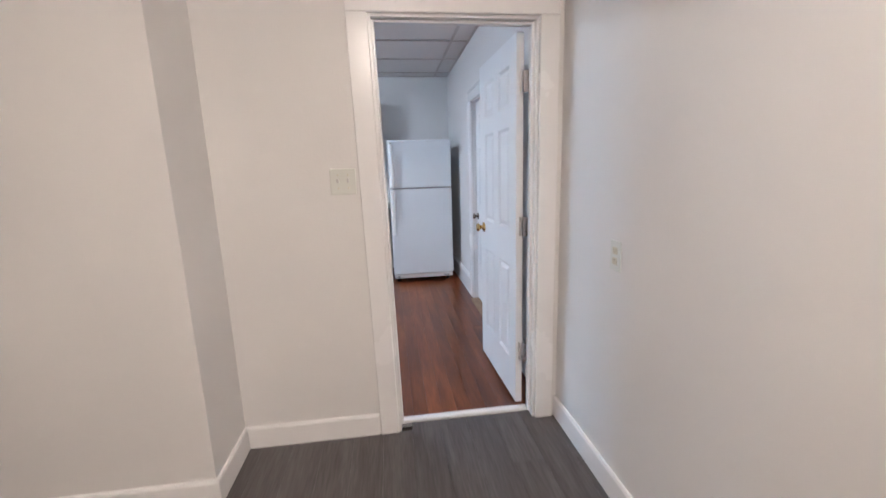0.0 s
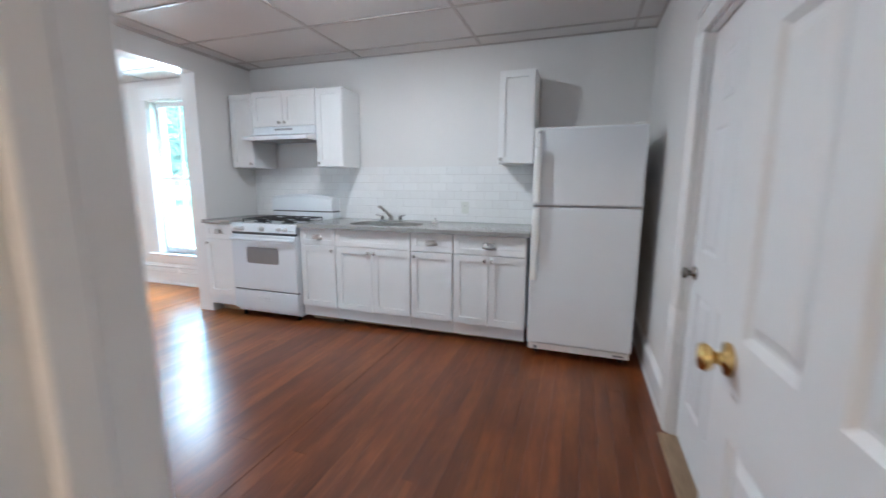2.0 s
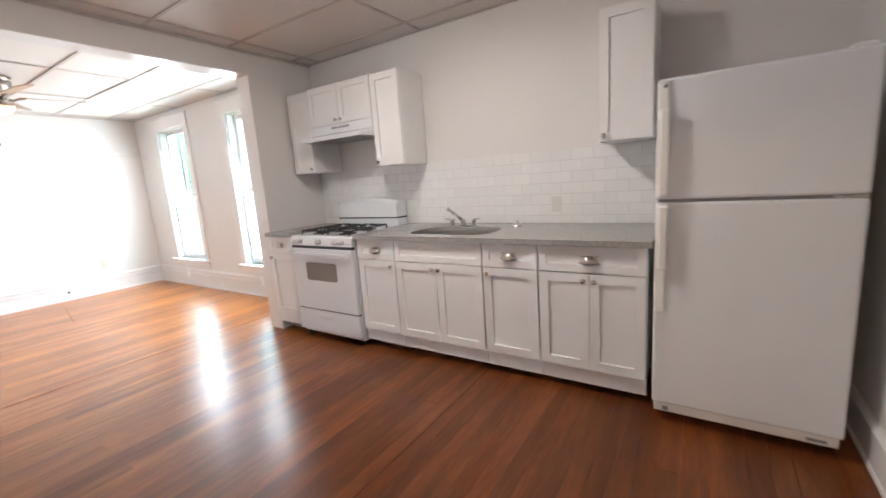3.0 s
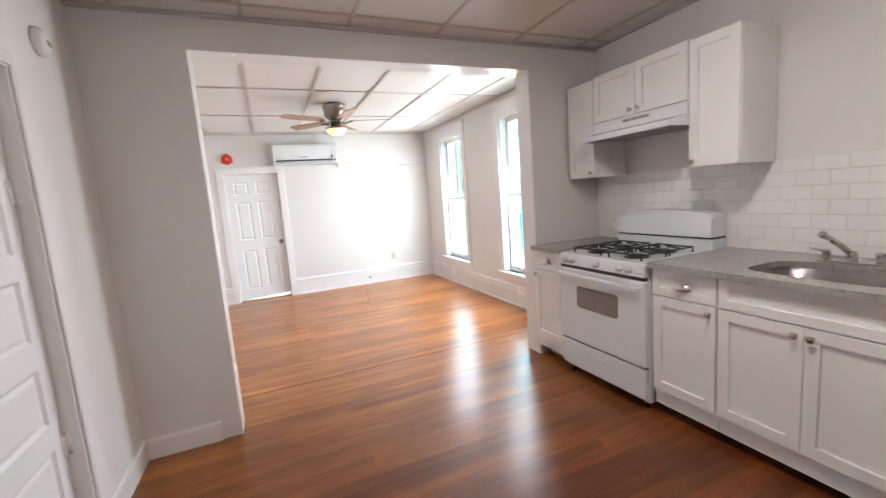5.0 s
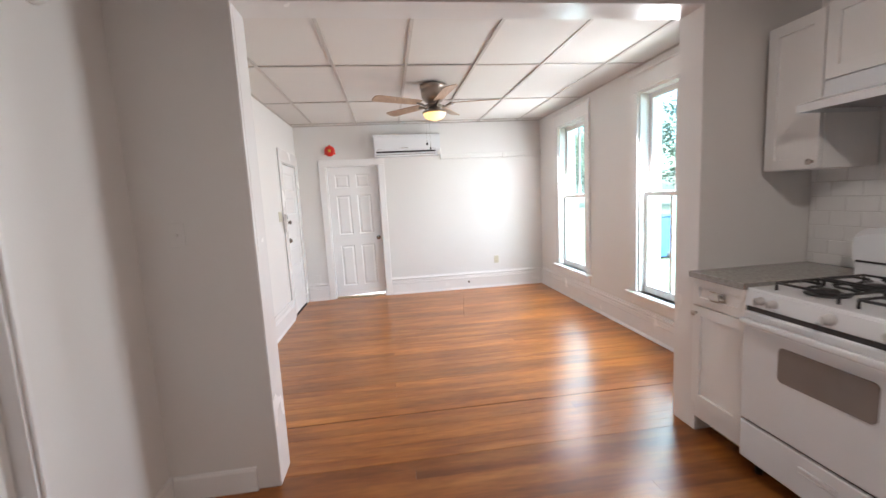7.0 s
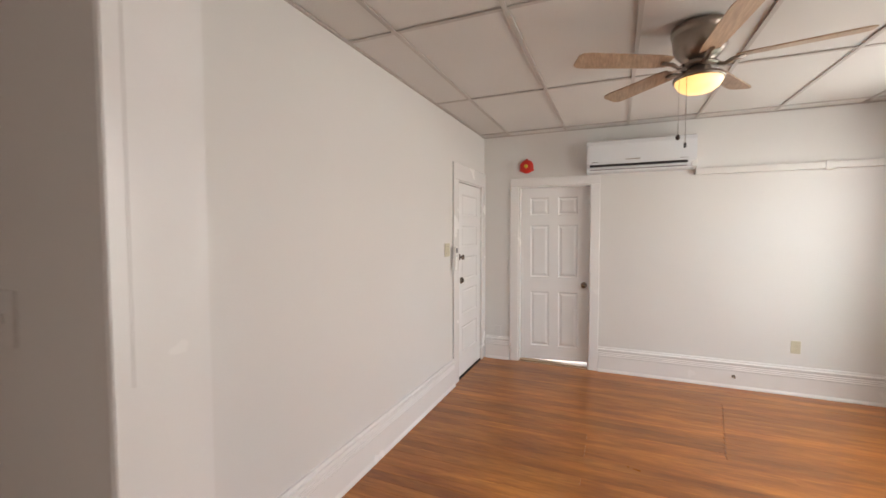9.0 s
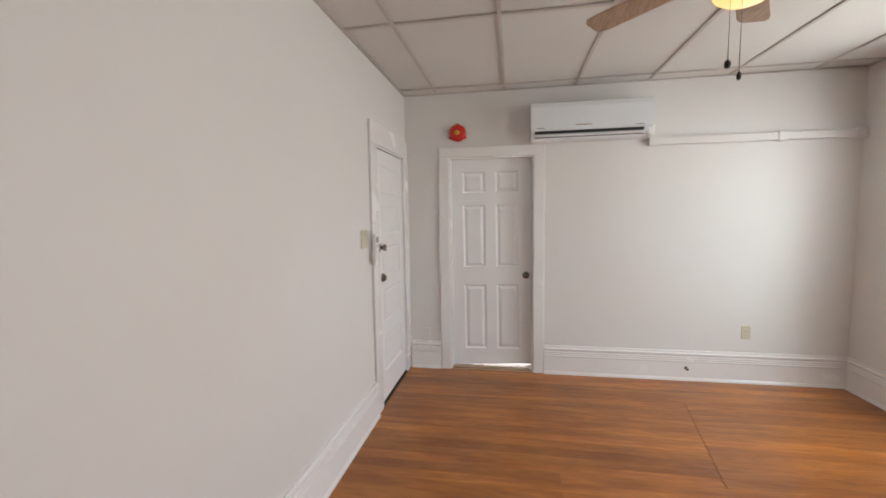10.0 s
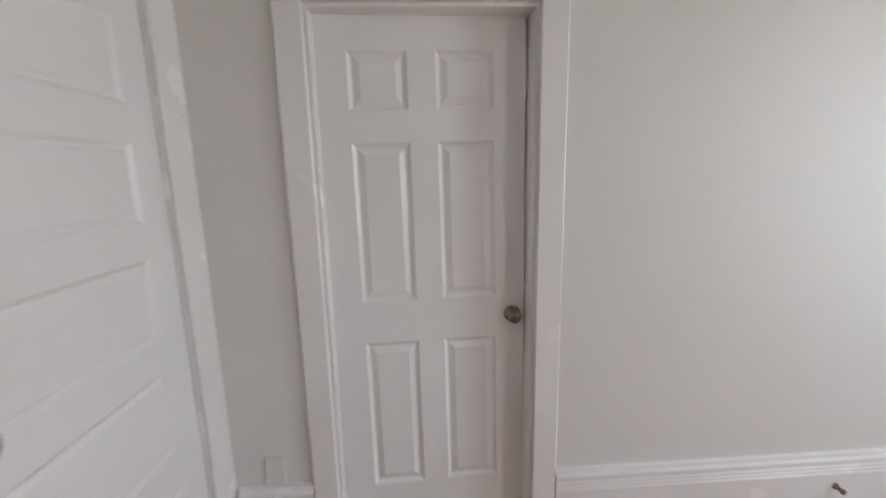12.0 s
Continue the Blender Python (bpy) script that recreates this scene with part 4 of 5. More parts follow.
for p, q in ((b0, f0), (f0, f1), (f1, f2), (f2, b1), (b1, b0)):
    for i in range(n):
        f = tmp.faces.new((p[i], p[i + 1], q[i + 1], q[i]))
for k in (0, n):
    tmp.faces.new((f0[k], f1[k], f2[k], b1[k], b0[k]))
bmesh.ops.recalc_face_normals(tmp, faces=tmp.faces)
bg = part("backguard", merge(bmesh.new(), tmp), M_APPL, stove)
part("lower_panel", boxes((RX0, yb0 + 0.012, 0.955, RX1, yb1, 1.036), bevel=0.003), M_APPL, bg)
part("vent_line", boxes((RX0 + 0.002, yb0 + 0.016, 1.034, RX1 - 0.002, yb1, 1.052)), M_BLACK, bg)
for cx in (-3.045, -2.715):
    for cy in (6.065, 6.315):
        bm = lathe(bmesh.new(), [(0.075, 0.0), (0.08, 0.004), (0.06, 0.006), (0.045, 0.004), (0.042, 0.018), (0.036, 0.022), (0, 0.022)], (cx, cy, 0.955), "z", 20)
        part("burner", bm, M_IRON, stove, "black gas burner cap")
    for cy in (6.065, 6.315):
        bm = bmesh.new()
        x0, x1, y0, y1, zt = cx - 0.13, cx + 0.13, cy - 0.108, cy + 0.108, 0.990
        tube(bm, [(x0, y0, zt), (x1, y0, zt), (x1, y1, zt), (x0, y1, zt), (x0, y0, zt)], 0.006, 6)
        for dx, dy in ((1, 0), (-1, 0), (0, 1), (0, -1)):
            tube(bm, [(cx + dx * 0.13, cy + dy * 0.108, zt), (cx + dx * 0.09, cy + dy * 0.08, zt + 0.006), (cx + dx * 0.028, cy + dy * 0.028, zt + 0.006)], 0.006, 6)
        for x, y in ((x0, y0), (x1, y0), (x1, y1), (x0, y1)):
            tube(bm, [(x, y, zt), (x, y, 0.953)], 0.006, 6)
        part("grate", bm, M_IRON, stove, "black cast-iron pan grate")

# wall cabinets and hood
UF, UZ0, UZ1 = 6.303, 1.504, 2.252


def wall_cabinet(x0, x1, z0, z1, label, doors, side):
    c = thing("wall_cabinet", (x0, YN, z0), label, "cabinet", "kitchen wall cabinets")
    part("body", boxes((x0, UF + 0.021, z0, x1, YN - 0.011 if z0 < 1.52 else YN - 0.001, z1), bevel=0.001), M_CAB, c)
    for i in range(doors):
        a, b = x0 + i * (x1 - x0) / doors, x0 + (i + 1) * (x1 - x0) / doors
        d = part("door", shaker(bmesh.new(), a + 0.003, b - 0.003, z0 + 0.003, z1 - 0.003, UF), M_CAB, c)
        s = side if doors == 1 else ("r" if i == 0 else "l")
        small_knob(b - 0.03 if s == "r" else a + 0.03, UF, z0 + 0.035, d)
    return c


wall_cabinet(-3.608, -3.315, UZ0, UZ1, "narrow white shaker wall cabinet", 1, "r")
wall_cabinet(-3.312, -2.535, 1.912, 2.262, "short white two-door cabinet above the range hood", 2, "")
wall_cabinet(-2.530, -2.237, UZ0, UZ1, "narrow white shaker wall cabinet beside the hood", 1, "l")
wall_cabinet(-0.712, -0.412, 1.516, 2.272, "single white shaker wall cabinet above the worktop", 1, "l")

hood = thing("range_hood", (-3.32, YN, 1.76), "white under-cabinet range hood", "range hood")
tmp = bmesh.new()
prof = [(YN - 0.012, 1.91), (UF + 0.005, 1.91), (UF - 0.005, 1.835), (6.16, 1.80), (6.16, 1.765), (YN - 0.012, 1.765)]
rings = [[tmp.verts.new((x, y, z)) for y, z in prof] for x in (-3.308, -2.538)]
for i in range(6):
    j = (i + 1) % 6
    if i != 4:
        tmp.faces.new((rings[0][i], rings[0][j], rings[1][j], rings[1][i]))
tmp.faces.new(rings[0])
tmp.faces.new(rings[1][::-1])
bmesh.ops.recalc_face_normals(tmp, faces=tmp.faces)
bmesh.ops.solidify(tmp, geom=tmp.faces[:], thickness=0.003)
part("shell", merge(bmesh.new(), tmp), M_APPL, hood)
for a, b in ((-3.03, -2.955), (-2.945, -2.905), (-2.895, -2.81)):
    part("vent_slot", boxes((a, UF - 0.003, 1.872, b, UF + 0.006, 1.890)), M_PRINT, hood)
part("filter", boxes((-3.25, 6.22, 1.775, -2.62, YN - 0.06, 1.785)), M_PRINT, hood, "grey mesh grease filter")
part("lamp_cover", boxes((-2.75, 6.18, 1.762, -2.60, 6.28, 1.776), bevel=0.003), M_PRINT, hood)


# small wall fittings
def plate(name, centre, axis, out, w, h, mat, label, category, group="", screws=True, features=()):
    """A bevelled cover plate on a wall, with its raised or dark features as parts."""
    c = Vector(centre)
    e = thing(name, centre, label, category, group)

    def slab(du, dz, hw, hh, d0, d1, bev):
        if axis == "x":
            a = sorted((c.x + out * d0, c.x + out * d1))
            return boxes((a[0], c.y + du - hw, c.z + dz - hh, a[1], c.y + du + hw, c.z + dz + hh), bevel=bev)
        a = sorted((c.y + out * d0, c.y + out * d1))
        return boxes((c.x + du - hw, a[0], c.z + dz - hh, c.x + du + hw, a[1], c.z + dz + hh), bevel=bev)
    part("cover_plate", slab(0, 0, w / 2, h / 2, 0, 0.006, 0.002), mat, e)
    for nm, du, dz, hw, hh, d, m in features:
        part(nm, slab(du, dz, hw, hh, 0.005, d, 0.0015 if d > 0.008 else 0.0005), m, e)
    return e


def outlet(centre, axis, out, mat, label, face=None):
    f = []
    for dz in (-0.02, 0.02):
        f.append(("socket", 0, dz, 0.016, 0.0135, 0.0085, face or mat))
        f.append(("slot", -0.006, dz + 0.003, 0.0012, 0.004, 0.0092, M_BLACK))
        f.append(("slot", 0.006, dz + 0.003, 0.0012, 0.004, 0.0092, M_BLACK))
        f.append(("slot", 0, dz - 0.006, 0.0022, 0.0022, 0.0092, M_BLACK))
    return plate("wall_outlet", centre, axis, out, 0.072, 0.116, mat, label, "outlet", "wall outlets", features=f)


outlet((XW, 5.885, 0.444), "x", 1, M_IVORY, "ivory duplex outlet above the baseboard")
outlet((XE, 2.398, 1.046), "x", -1, M_ALMOND, "off-white duplex outlet with beige sockets on the hall wall", M_IVORY)
outlet((-1.085, YN - 0.011, 1.115), "y", -1, M_ALMOND, "off-white duplex outlet on the tiled backsplash")
plate("light_switch", (-0.560, YF, 1.348), "y", -1, 0.116, 0.118, M_ALMOND, "off-white double toggle light switch", "switch", "wall switches",
      features=[("toggle", -0.023, 0.004, 0.005, 0.010, 0.016, M_KNOB), ("toggle", 0.023, 0.004, 0.005, 0.010, 0.016, M_KNOB),
                ("screw", -0.023, 0.03, 0.003, 0.003, 0.007, M_IVORY), ("screw", 0.023, 0.03, 0.003, 0.003, 0.007, M_IVORY),
                ("screw", -0.023, -0.03, 0.003, 0.003, 0.007, M_IVORY), ("screw", 0.023, -0.03, 0.003, 0.003, 0.007, M_IVORY)])
plate("light_switch", (XP1, 3.215, 1.345), "x", 1, 0.072, 0.116, M_WALL, "painted-over single light switch", "switch", "wall switches",
      features=[("toggle", 0, 0.0, 0.005, 0.010, 0.014, M_WALL)])
plate("light_switch", (-6.715, YS, 1.338), "y", 1, 0.118, 0.122, M_IVORY, "ivory blank switch plate beside the entry door", "switch", "wall switches",
      features=[("screw", -0.025, z, 0.004, 0.003, 0.008, M_PRINT) for z in (-0.03, 0.03)] + [("screw", 0.025, z, 0.004, 0.003, 0.008, M_PRINT) for z in (-0.03, 0.03)]
      + [("hole_cover", -0.025, 0, 0.006, 0.009, 0.008, M_IVORY), ("hole_cover", 0.025, 0, 0.006, 0.009, 0.008, M_IVORY)])
plate("phone_jack", (XW, 3.083, 0.335), "x", 1, 0.075, 0.12, M_WALL, "painted-over phone jack above the baseboard", "wall jack",
      features=[("socket", 0.01, 0.01, 0.008, 0.008, 0.009, M_WALL)])

# smoke alarm on the kitchen wall
bm = lathe(bmesh.new(), [(0.062, 0), (0.062, 0.012), (0.055, 0.03), (0.04, 0.038), (0.0, 0.04)], (-3.245, YK, 2.262), "y", 28)
sm = solid("smoke_alarm", bm, M_PLAST, "round white smoke alarm on the wall", "smoke alarm", at=(-3.245, YK, 2.262))
part("grille", boxes((-3.275, YK + 0.036, 2.25, -3.235, YK + 0.042, 2.256), (-3.275, YK + 0.036, 2.262, -3.235, YK + 0.042, 2.268)), M_PRINT, sm)


# ---- living room things ----
def fan_blade(bm, ang, hub, z):
    tmp = bmesh.new()
    pts = [(0.16, 0.045), (0.22, 0.055), (0.60, 0.066), (0.64, 0.06), (0.66, 0.04)]
    top = [(r, w) for r, w in pts] + [(r, -w) for r, w in reversed(pts)]
    lo = [tmp.verts.new((r, w, -0.003)) for r, w in top]
    hi = [tmp.verts.new((r, w, 0.003)) for r, w in top]
    tmp.faces.new(lo[::-1])
    tmp.faces.new(hi)
    for i in range(len(lo)):
        j = (i + 1) % len(lo)
        tmp.faces.new((lo[i], lo[j], hi[j], hi[i]))
    tmp.transform(pose(*hub, 0, 0, 0) @ pose(0, 0, z, 0, 0, ang) @ pose(0, 0, 0, 11, 0, 0))
    return merge(bm, tmp)


HUB = (-5.785, 4.744, 0.0)
fan = thing("ceiling_fan", (HUB[0], HUB[1], TOP), "brushed nickel hugger ceiling fan with wood blades and a lit bowl", "ceiling fan")
part("motor_housing", lathe(bmesh.new(), [(0.115, TOP - 0.005), (0.137, TOP - 0.012), (0.137, TOP - 0.04), (0.127, TOP - 0.05), (0.130, TOP - 0.06), (0.122, TOP - 0.13),
                                          (0.085, TOP - 0.175), (0.06, TOP - 0.185), (0.06, TOP - 0.2), (0.09, TOP - 0.205), (0.09, TOP - 0.215), (0.05, TOP - 0.22)],
                            (HUB[0], HUB[1], 0), "z", 36), M_FANMETAL, fan)
part("light_kit", lathe(bmesh.new(), [(0.05, TOP - 0.215), (0.062, TOP - 0.235), (0.062, TOP - 0.255), (0.118, TOP - 0.265), (0.122, TOP - 0.275), (0.122, TOP - 0.285), (0.1, TOP - 0.287)],
                        (HUB[0], HUB[1], 0), "z", 36), M_FANMETAL, fan)
bowl_bm = lathe(bmesh.new(), [(0.113, TOP - 0.280), (0.112, TOP - 0.295), (0.098, TOP - 0.322), (0.07, TOP - 0.342), (0.035, TOP - 0.351), (0.0, TOP - 0.353)], (HUB[0], HUB[1], 0), "z", 32)
part("bowl", bowl_bm, M_BOWL, fan, "lit frosted glass bowl")
for k in range(5):
    ang = 7 + 72 * k
    iron = bmesh.new()
    c, s = math.cos(radians(ang)), math.sin(radians(ang))
    tube(iron, [(HUB[0] + r * c, HUB[1] + r * s, z) for r, z in ((0.075, TOP - 0.205), (0.11, TOP - 0.222), (0.145, TOP - 0.205), (0.20, TOP - 0.198))], 0.011, 8)
    br = part("blade_iron", iron, M_FANMETAL, fan)
    bl = part("blade", fan_blade(bmesh.new(), ang, HUB, TOP - 0.19), M_BLADE, fan)
for dx, dy, ln, fr in ((0.05, -0.045, 0.34, 1.0), (0.054, -0.031, 0.385, 0.7)):
    bm = tube(bmesh.new(), [(HUB[0] + dx * 1.6, HUB[1] + dy * 1.6, TOP - 0.255), (HUB[0] + dx * 2.2, HUB[1] + dy * 2.2, TOP - 0.26), (HUB[0] + dx * 2.3, HUB[1] + dy * 2.3, TOP - 0.27),
                            (HUB[0] + dx * 2.3, HUB[1] + dy * 2.3, TOP - 0.255 - ln)], 0.0015, 5)
    ch = part("pull_chain", bm, M_FANMETAL, fan)
    part("fob", lathe(bmesh.new(), [(0.003, 0.016), (0.009 * fr, 0.010), (0.011 * fr, 0.0), (0.008 * fr, -0.010), (0, -0.013)], (HUB[0] + dx * 2.3, HUB[1] + dy * 2.3, TOP - 0.26 - ln), "z", 12), M_BLACK, ch)

# split air conditioner
AY0, AY1, AZ0, AZ1 = 4.063, 5.04, 2.112, 2.425
ac = thing("air_conditioner", (XW, AY0, AZ0), "white wall-mounted split air conditioner", "air conditioner")
tmp = bmesh.new()
prof = [(0, AZ1), (0.16, AZ1), (0.195, AZ1 - 0.012), (0.205, AZ1 - 0.05), (0.20, AZ0 + 0.085), (0.18, AZ0 + 0.03), (0.15, AZ0 + 0.004), (0.10, AZ0), (0, AZ0)]
rings = [[tmp.verts.new((XW + d, y, z)) for d, z in prof] for y in (AY0, AY1)]
k = len(prof)
for i in range(k):
    j = (i + 1) % k
    tmp.faces.new((rings[0][i], rings[0][j], rings[1][j], rings[1][i]))
tmp.faces.new(rings[0])
tmp.faces.new(rings[1][::-1])
bmesh.ops.recalc_face_normals(tmp, faces=tmp.faces)
bmesh.ops.bevel(tmp, geom=[e for e in tmp.edges if abs(e.verts[0].co.y - e.verts[1].co.y) < 1e-4], offset=0.008, segments=2, affect='EDGES')
part("body", merge(bmesh.new(), tmp), M_APPL, ac)
part("air_slot", boxes((XW + 0.14, AY0 + 0.035, AZ0 + 0.048, XW + 0.2015, AY1 - 0.075, AZ0 + 0.070)), M_BLACK, ac)
part("louver", boxes((XW + 0.12, AY0 + 0.035, AZ0 + 0.026, XW + 0.194, AY1 - 0.075, AZ0 + 0.044), bevel=0.004), M_APPL, ac)
part("slot_line", boxes((XW + 0.12, AY0 + 0.035, AZ0 + 0.018, XW + 0.182, AY1 - 0.075, AZ0 + 0.024)), M_PRINT, ac)
part("end_cap", boxes((XW + 0.01, AY1 - 0.045, AZ0 + 0.004, XW + 0.192, AY1 + 0.012, AZ0 + 0.095), bevel=0.012, seg=2), M_PLAST, ac)
part("marking", boxes((XW + 0.2005, AY0 + 0.05, AZ0 + 0.092, XW + 0.2035, AY0 + 0.115, AZ0 + 0.098)), M_PRINT, ac)
part("marking", boxes((XW + 0.2005, AY1 - 0.14, AZ0 + 0.092, XW + 0.2035, AY1 - 0.07, AZ0 + 0.097)), M_PRINT, ac)
part("emblem", boxes((XW + 0.2025, 4.43, AZ0 + 0.108, XW + 0.206, 4.56, AZ0 + 0.116), bevel=0.001), M_CHROME, ac)
duct = thing("line_cover", (XW, 5.05, 2.05), "white plastic pipe cover running from the air conditioner", "pipe cover")
part("cover", boxes((XW, AY1 + 0.012, 2.055, XW + 0.05, YN - 0.006, 2.118), bevel=0.008, seg=2), M_WALL, duct)
for y in (6.058, YN - 0.05):
    part("joint", boxes((XW, y - 0.03, 2.048, XW + 0.057, y + 0.03, 2.125), bevel=0.006, seg=2), M_WALL, duct)

# fire alarm bell
AC = (XW, 3.413, 2.238)
bell = solid("fire_alarm", lathe(bmesh.new(), [(0.075, 0.0), (0.078, 0.02), (0.07, 0.034), (0.055, 0.044), (0.03, 0.05), (0.0, 0.052)], AC, "x", 30), M_RED,
             "round red fire alarm above the panel door", "fire alarm", at=AC)
part("strobe", lathe(bmesh.new(), [(0.022, 0.045), (0.02, 0.06), (0.012, 0.066), (0, 0.067)], AC, "x", 18), M_YELLOW, bell, "small yellow centre lens")
for k in range(3):
    a = radians(90 + 120 * k)
    part("lug", boxes((XW, AC[1] + 0.078 * math.cos(a) - 0.012, AC[2] + 0.078 * math.sin(a) - 0.012, XW + 0.02, AC[1] + 0.078 * math.cos(a) + 0.012, AC[2] + 0.078 * math.sin(a) + 0.012), bevel=0.004), M_RED, bell)

# breaker panel
ep = thing("breaker_panel", (-4.262, YS, 1.29), "grey metal electrical breaker panel", "breaker panel")
part("cover", boxes((-4.272, YS, 1.288, -3.902, YS + 0.012, 1.748), bevel=0.003), M_PANEL, ep)
pd = part("door", boxes((-4.239, YS + 0.012, 1.315, -3.925, YS + 0.018, 1.722), bevel=0.002), M_PANEL, ep)
part("latch", lathe(bmesh.new(), [(0.010, 0.0), (0.009, 0.005), (0, 0.006)], (-4.195, YS + 0.018, 1.455), "y", 14), M_BLACK, pd)
for x in (-4.25, -3.914):
    for z in (1.37, 1.665):
        part("screw", lathe(bmesh.new(), [(0.007, 0.0), (0.006, 0.004), (0, 0.005)], (x, YS + 0.012, z), "y", 10), M_BLACK, ep)

# remote in its wall holder
rem = thing("remote_holder", (-6.812, YS + 0.022, 1.15), "white remote control in a wall holder", "remote control")
part("holder", boxes((-6.850, YS + 0.022, 1.145, -6.800, YS + 0.05, 1.25), bevel=0.004), M_PLAST, rem)
rb = part("remote", boxes((-6.847, YS + 0.032, 1.18, -6.803, YS + 0.056, 1.365), bevel=0.005, seg=2), M_PLAST, rem)
part("display", boxes((-6.841, YS + 0.0555, 1.305, -6.809, YS + 0.0575, 1.352)), M_LCD, rb)
part("button", boxes((-6.834, YS + 0.0555, 1.272, -6.816, YS + 0.058, 1.286), bevel=0.001), M_PRINT, rb)
part("button", boxes((-6.840, YS + 0.0555, 1.235, -6.810, YS + 0.058, 1.243), bevel=0.001), M_IVORY, rb)

# door stop on the baseboard
bm = lathe(bmesh.new(), [(0.016, 0.018), (0.014, 0.026), (0.008, 0.03), (0.007, 0.046), (0.012, 0.048), (0.012, 0.058), (0.0, 0.060)], (XW, 5.414, 0.115), "x", 14)
solid("door_stop", bm, M_AGED, "small metal door stop on the baseboard", "door stop", at=(XW, 5.414, 0.115))
# dark sweep under the entry door
structure("trim_door_sweep", boxes((-7.727, YS - 0.10, 0.0, -7.012, YS + 0.006, 0.02)), M_GAP, "black gap and sweep under the entry door")

# hall ceiling lamp, behind the camera
lamp = thing("ceiling_lamp", (-0.35, 0.45, TOP), "round opal glass flush ceiling lamp, lit", "ceiling lamp")
part("base", lathe(bmesh.new(), [(0.17, TOP), (0.17, TOP - 0.025), (0.15, TOP - 0.03)], (-0.35, 0.45, 0), "z", 28), M_NICKEL, lamp)
part("shade", lathe(bmesh.new(), [(0.155, TOP - 0.028), (0.15, TOP - 0.06), (0.11, TOP - 0.095), (0.05, TOP - 0.112), (0.0, TOP - 0.115)], (-0.35, 0.45, 0), "z", 28), M_LAMP, lamp, "lit opal glass shade")

# kitchen ceiling lamp
LX, LY = -1.68, 5.08
lamp = thing("ceiling_lamp", (LX, LY, TOP), "round white flush ceiling lamp in the kitchen, lit", "ceiling lamp")
part("rim", lathe(bmesh.new(), [(0.165, TOP - 0.004), (0.165, TOP - 0.020), (0.158, TOP - 0.024), (0.150, TOP - 0.024)], (LX, LY, 0), "z", 36), M_PLAST, lamp)
part("diffuser", lathe(bmesh.new(), [(0.151, TOP - 0.022), (0.149, TOP - 0.032), (0.13, TOP - 0.043), (0.08, TOP - 0.050), (0.0, TOP - 0.053)], (LX, LY, 0), "z", 36), M_LAMP2, lamp, "lit opal diffuser")

# rooms behind the doors, closed plainly
structure("wall_room_west", boxes((-10.2, 2.2, -0.1, -8.152, 2.3, TOP), (-10.2, 5.4, -0.1, -8.152, 5.5, TOP), (-10.2, 2.3, -0.1, -10.1, 2.9, TOP), (-10.2, 5.0, -0.1, -10.1, 5.4, TOP),
                                  (-10.2, 2.9, -0.1, -10.1, 5.0, 0.4), (-10.2, 2.9, 2.2, -10.1, 5.0, TOP)), M_WALL, "plain painted walls of a side room")
side_data = bpy.data.lights.new("window_skylight", 'AREA')
side_data.shape, side_data.size, side_data.size_y = 'RECTANGLE', 2.0, 1.7
side_data.energy, side_data.color = 5.0, (0.93, 0.98, 1.0)
side_light = new("window_skylight", side_data)
side_light.matrix_world = look((-10.15, 3.95, 1.3), (-8.2, 3.95, 0.2))
structure("trim_door_stop_west", boxes((-8.152, 3.337, 0.02, -8.118, 3.363, 2.003), (-8.052, 4.040, 0.055, -8.012, 4.088, 2.003), (-8.152, 3.363, 1.94, -8.118, 4.03, 2.003)), M_TRIM, "white door stop strip")
structure("ceiling_room_west", boxes((-10.2, 2.2, TOP, -8.152, 5.5, TOP + 0.1)), M_WALL, "plain ceiling")
structure("floor_room_west", boxes((-10.2, 2.2, -0.1, -8.152, 5.5, 0.01)), M_SIDING, "pale floor of a side room")
structure("wall_stair", boxes((-8.1, 0.9, -0.1, -6.2, 1.0, TOP), (-8.1, 1.0, -0.1, -8.0, YS - 0.16, TOP), (-6.3, 1.0, -0.1, -6.2, YS - 0.16, TOP), (-8.1, 0.9, TOP, -6.2, YS - 0.16, TOP + 0.1),
                                (-8.1, 0.9, -0.2, -6.2, YS - 0.16, -0.1)), M_WALL, "plain entry landing")
structure("wall_pantry", boxes((-3.1, YF - 0.33, -0.1, -3.0, YF, TOP)), M_WALL, "plain pantry wall")
structure("wall_closet", boxes((1.2, 4.0, -0.1, 1.3, 5.3, TOP), (XE + 0.16, 3.9, -0.1, 1.3, 4.0, TOP), (XE + 0.16, 5.3, -0.1, 1.3, 5.4, TOP), (XE + 0.16, 3.9, TOP, 1.3, 5.4, TOP + 0.1),
                                 (XE + 0.16, 3.9, -0.15, 1.3, 5.4, -0.05)), M_WALL, "plain closet walls")
structure("roof", boxes((XW - 0.25, YS - 0.2, TOP + 0.3, XE + 0.25, YN + 0.3, TOP + 0.5), (-3.15, -1.75, TOP + 0.3, XE + 0.25, YS - 0.2, TOP + 0.5)), M_ROOF, "flat dark roof")


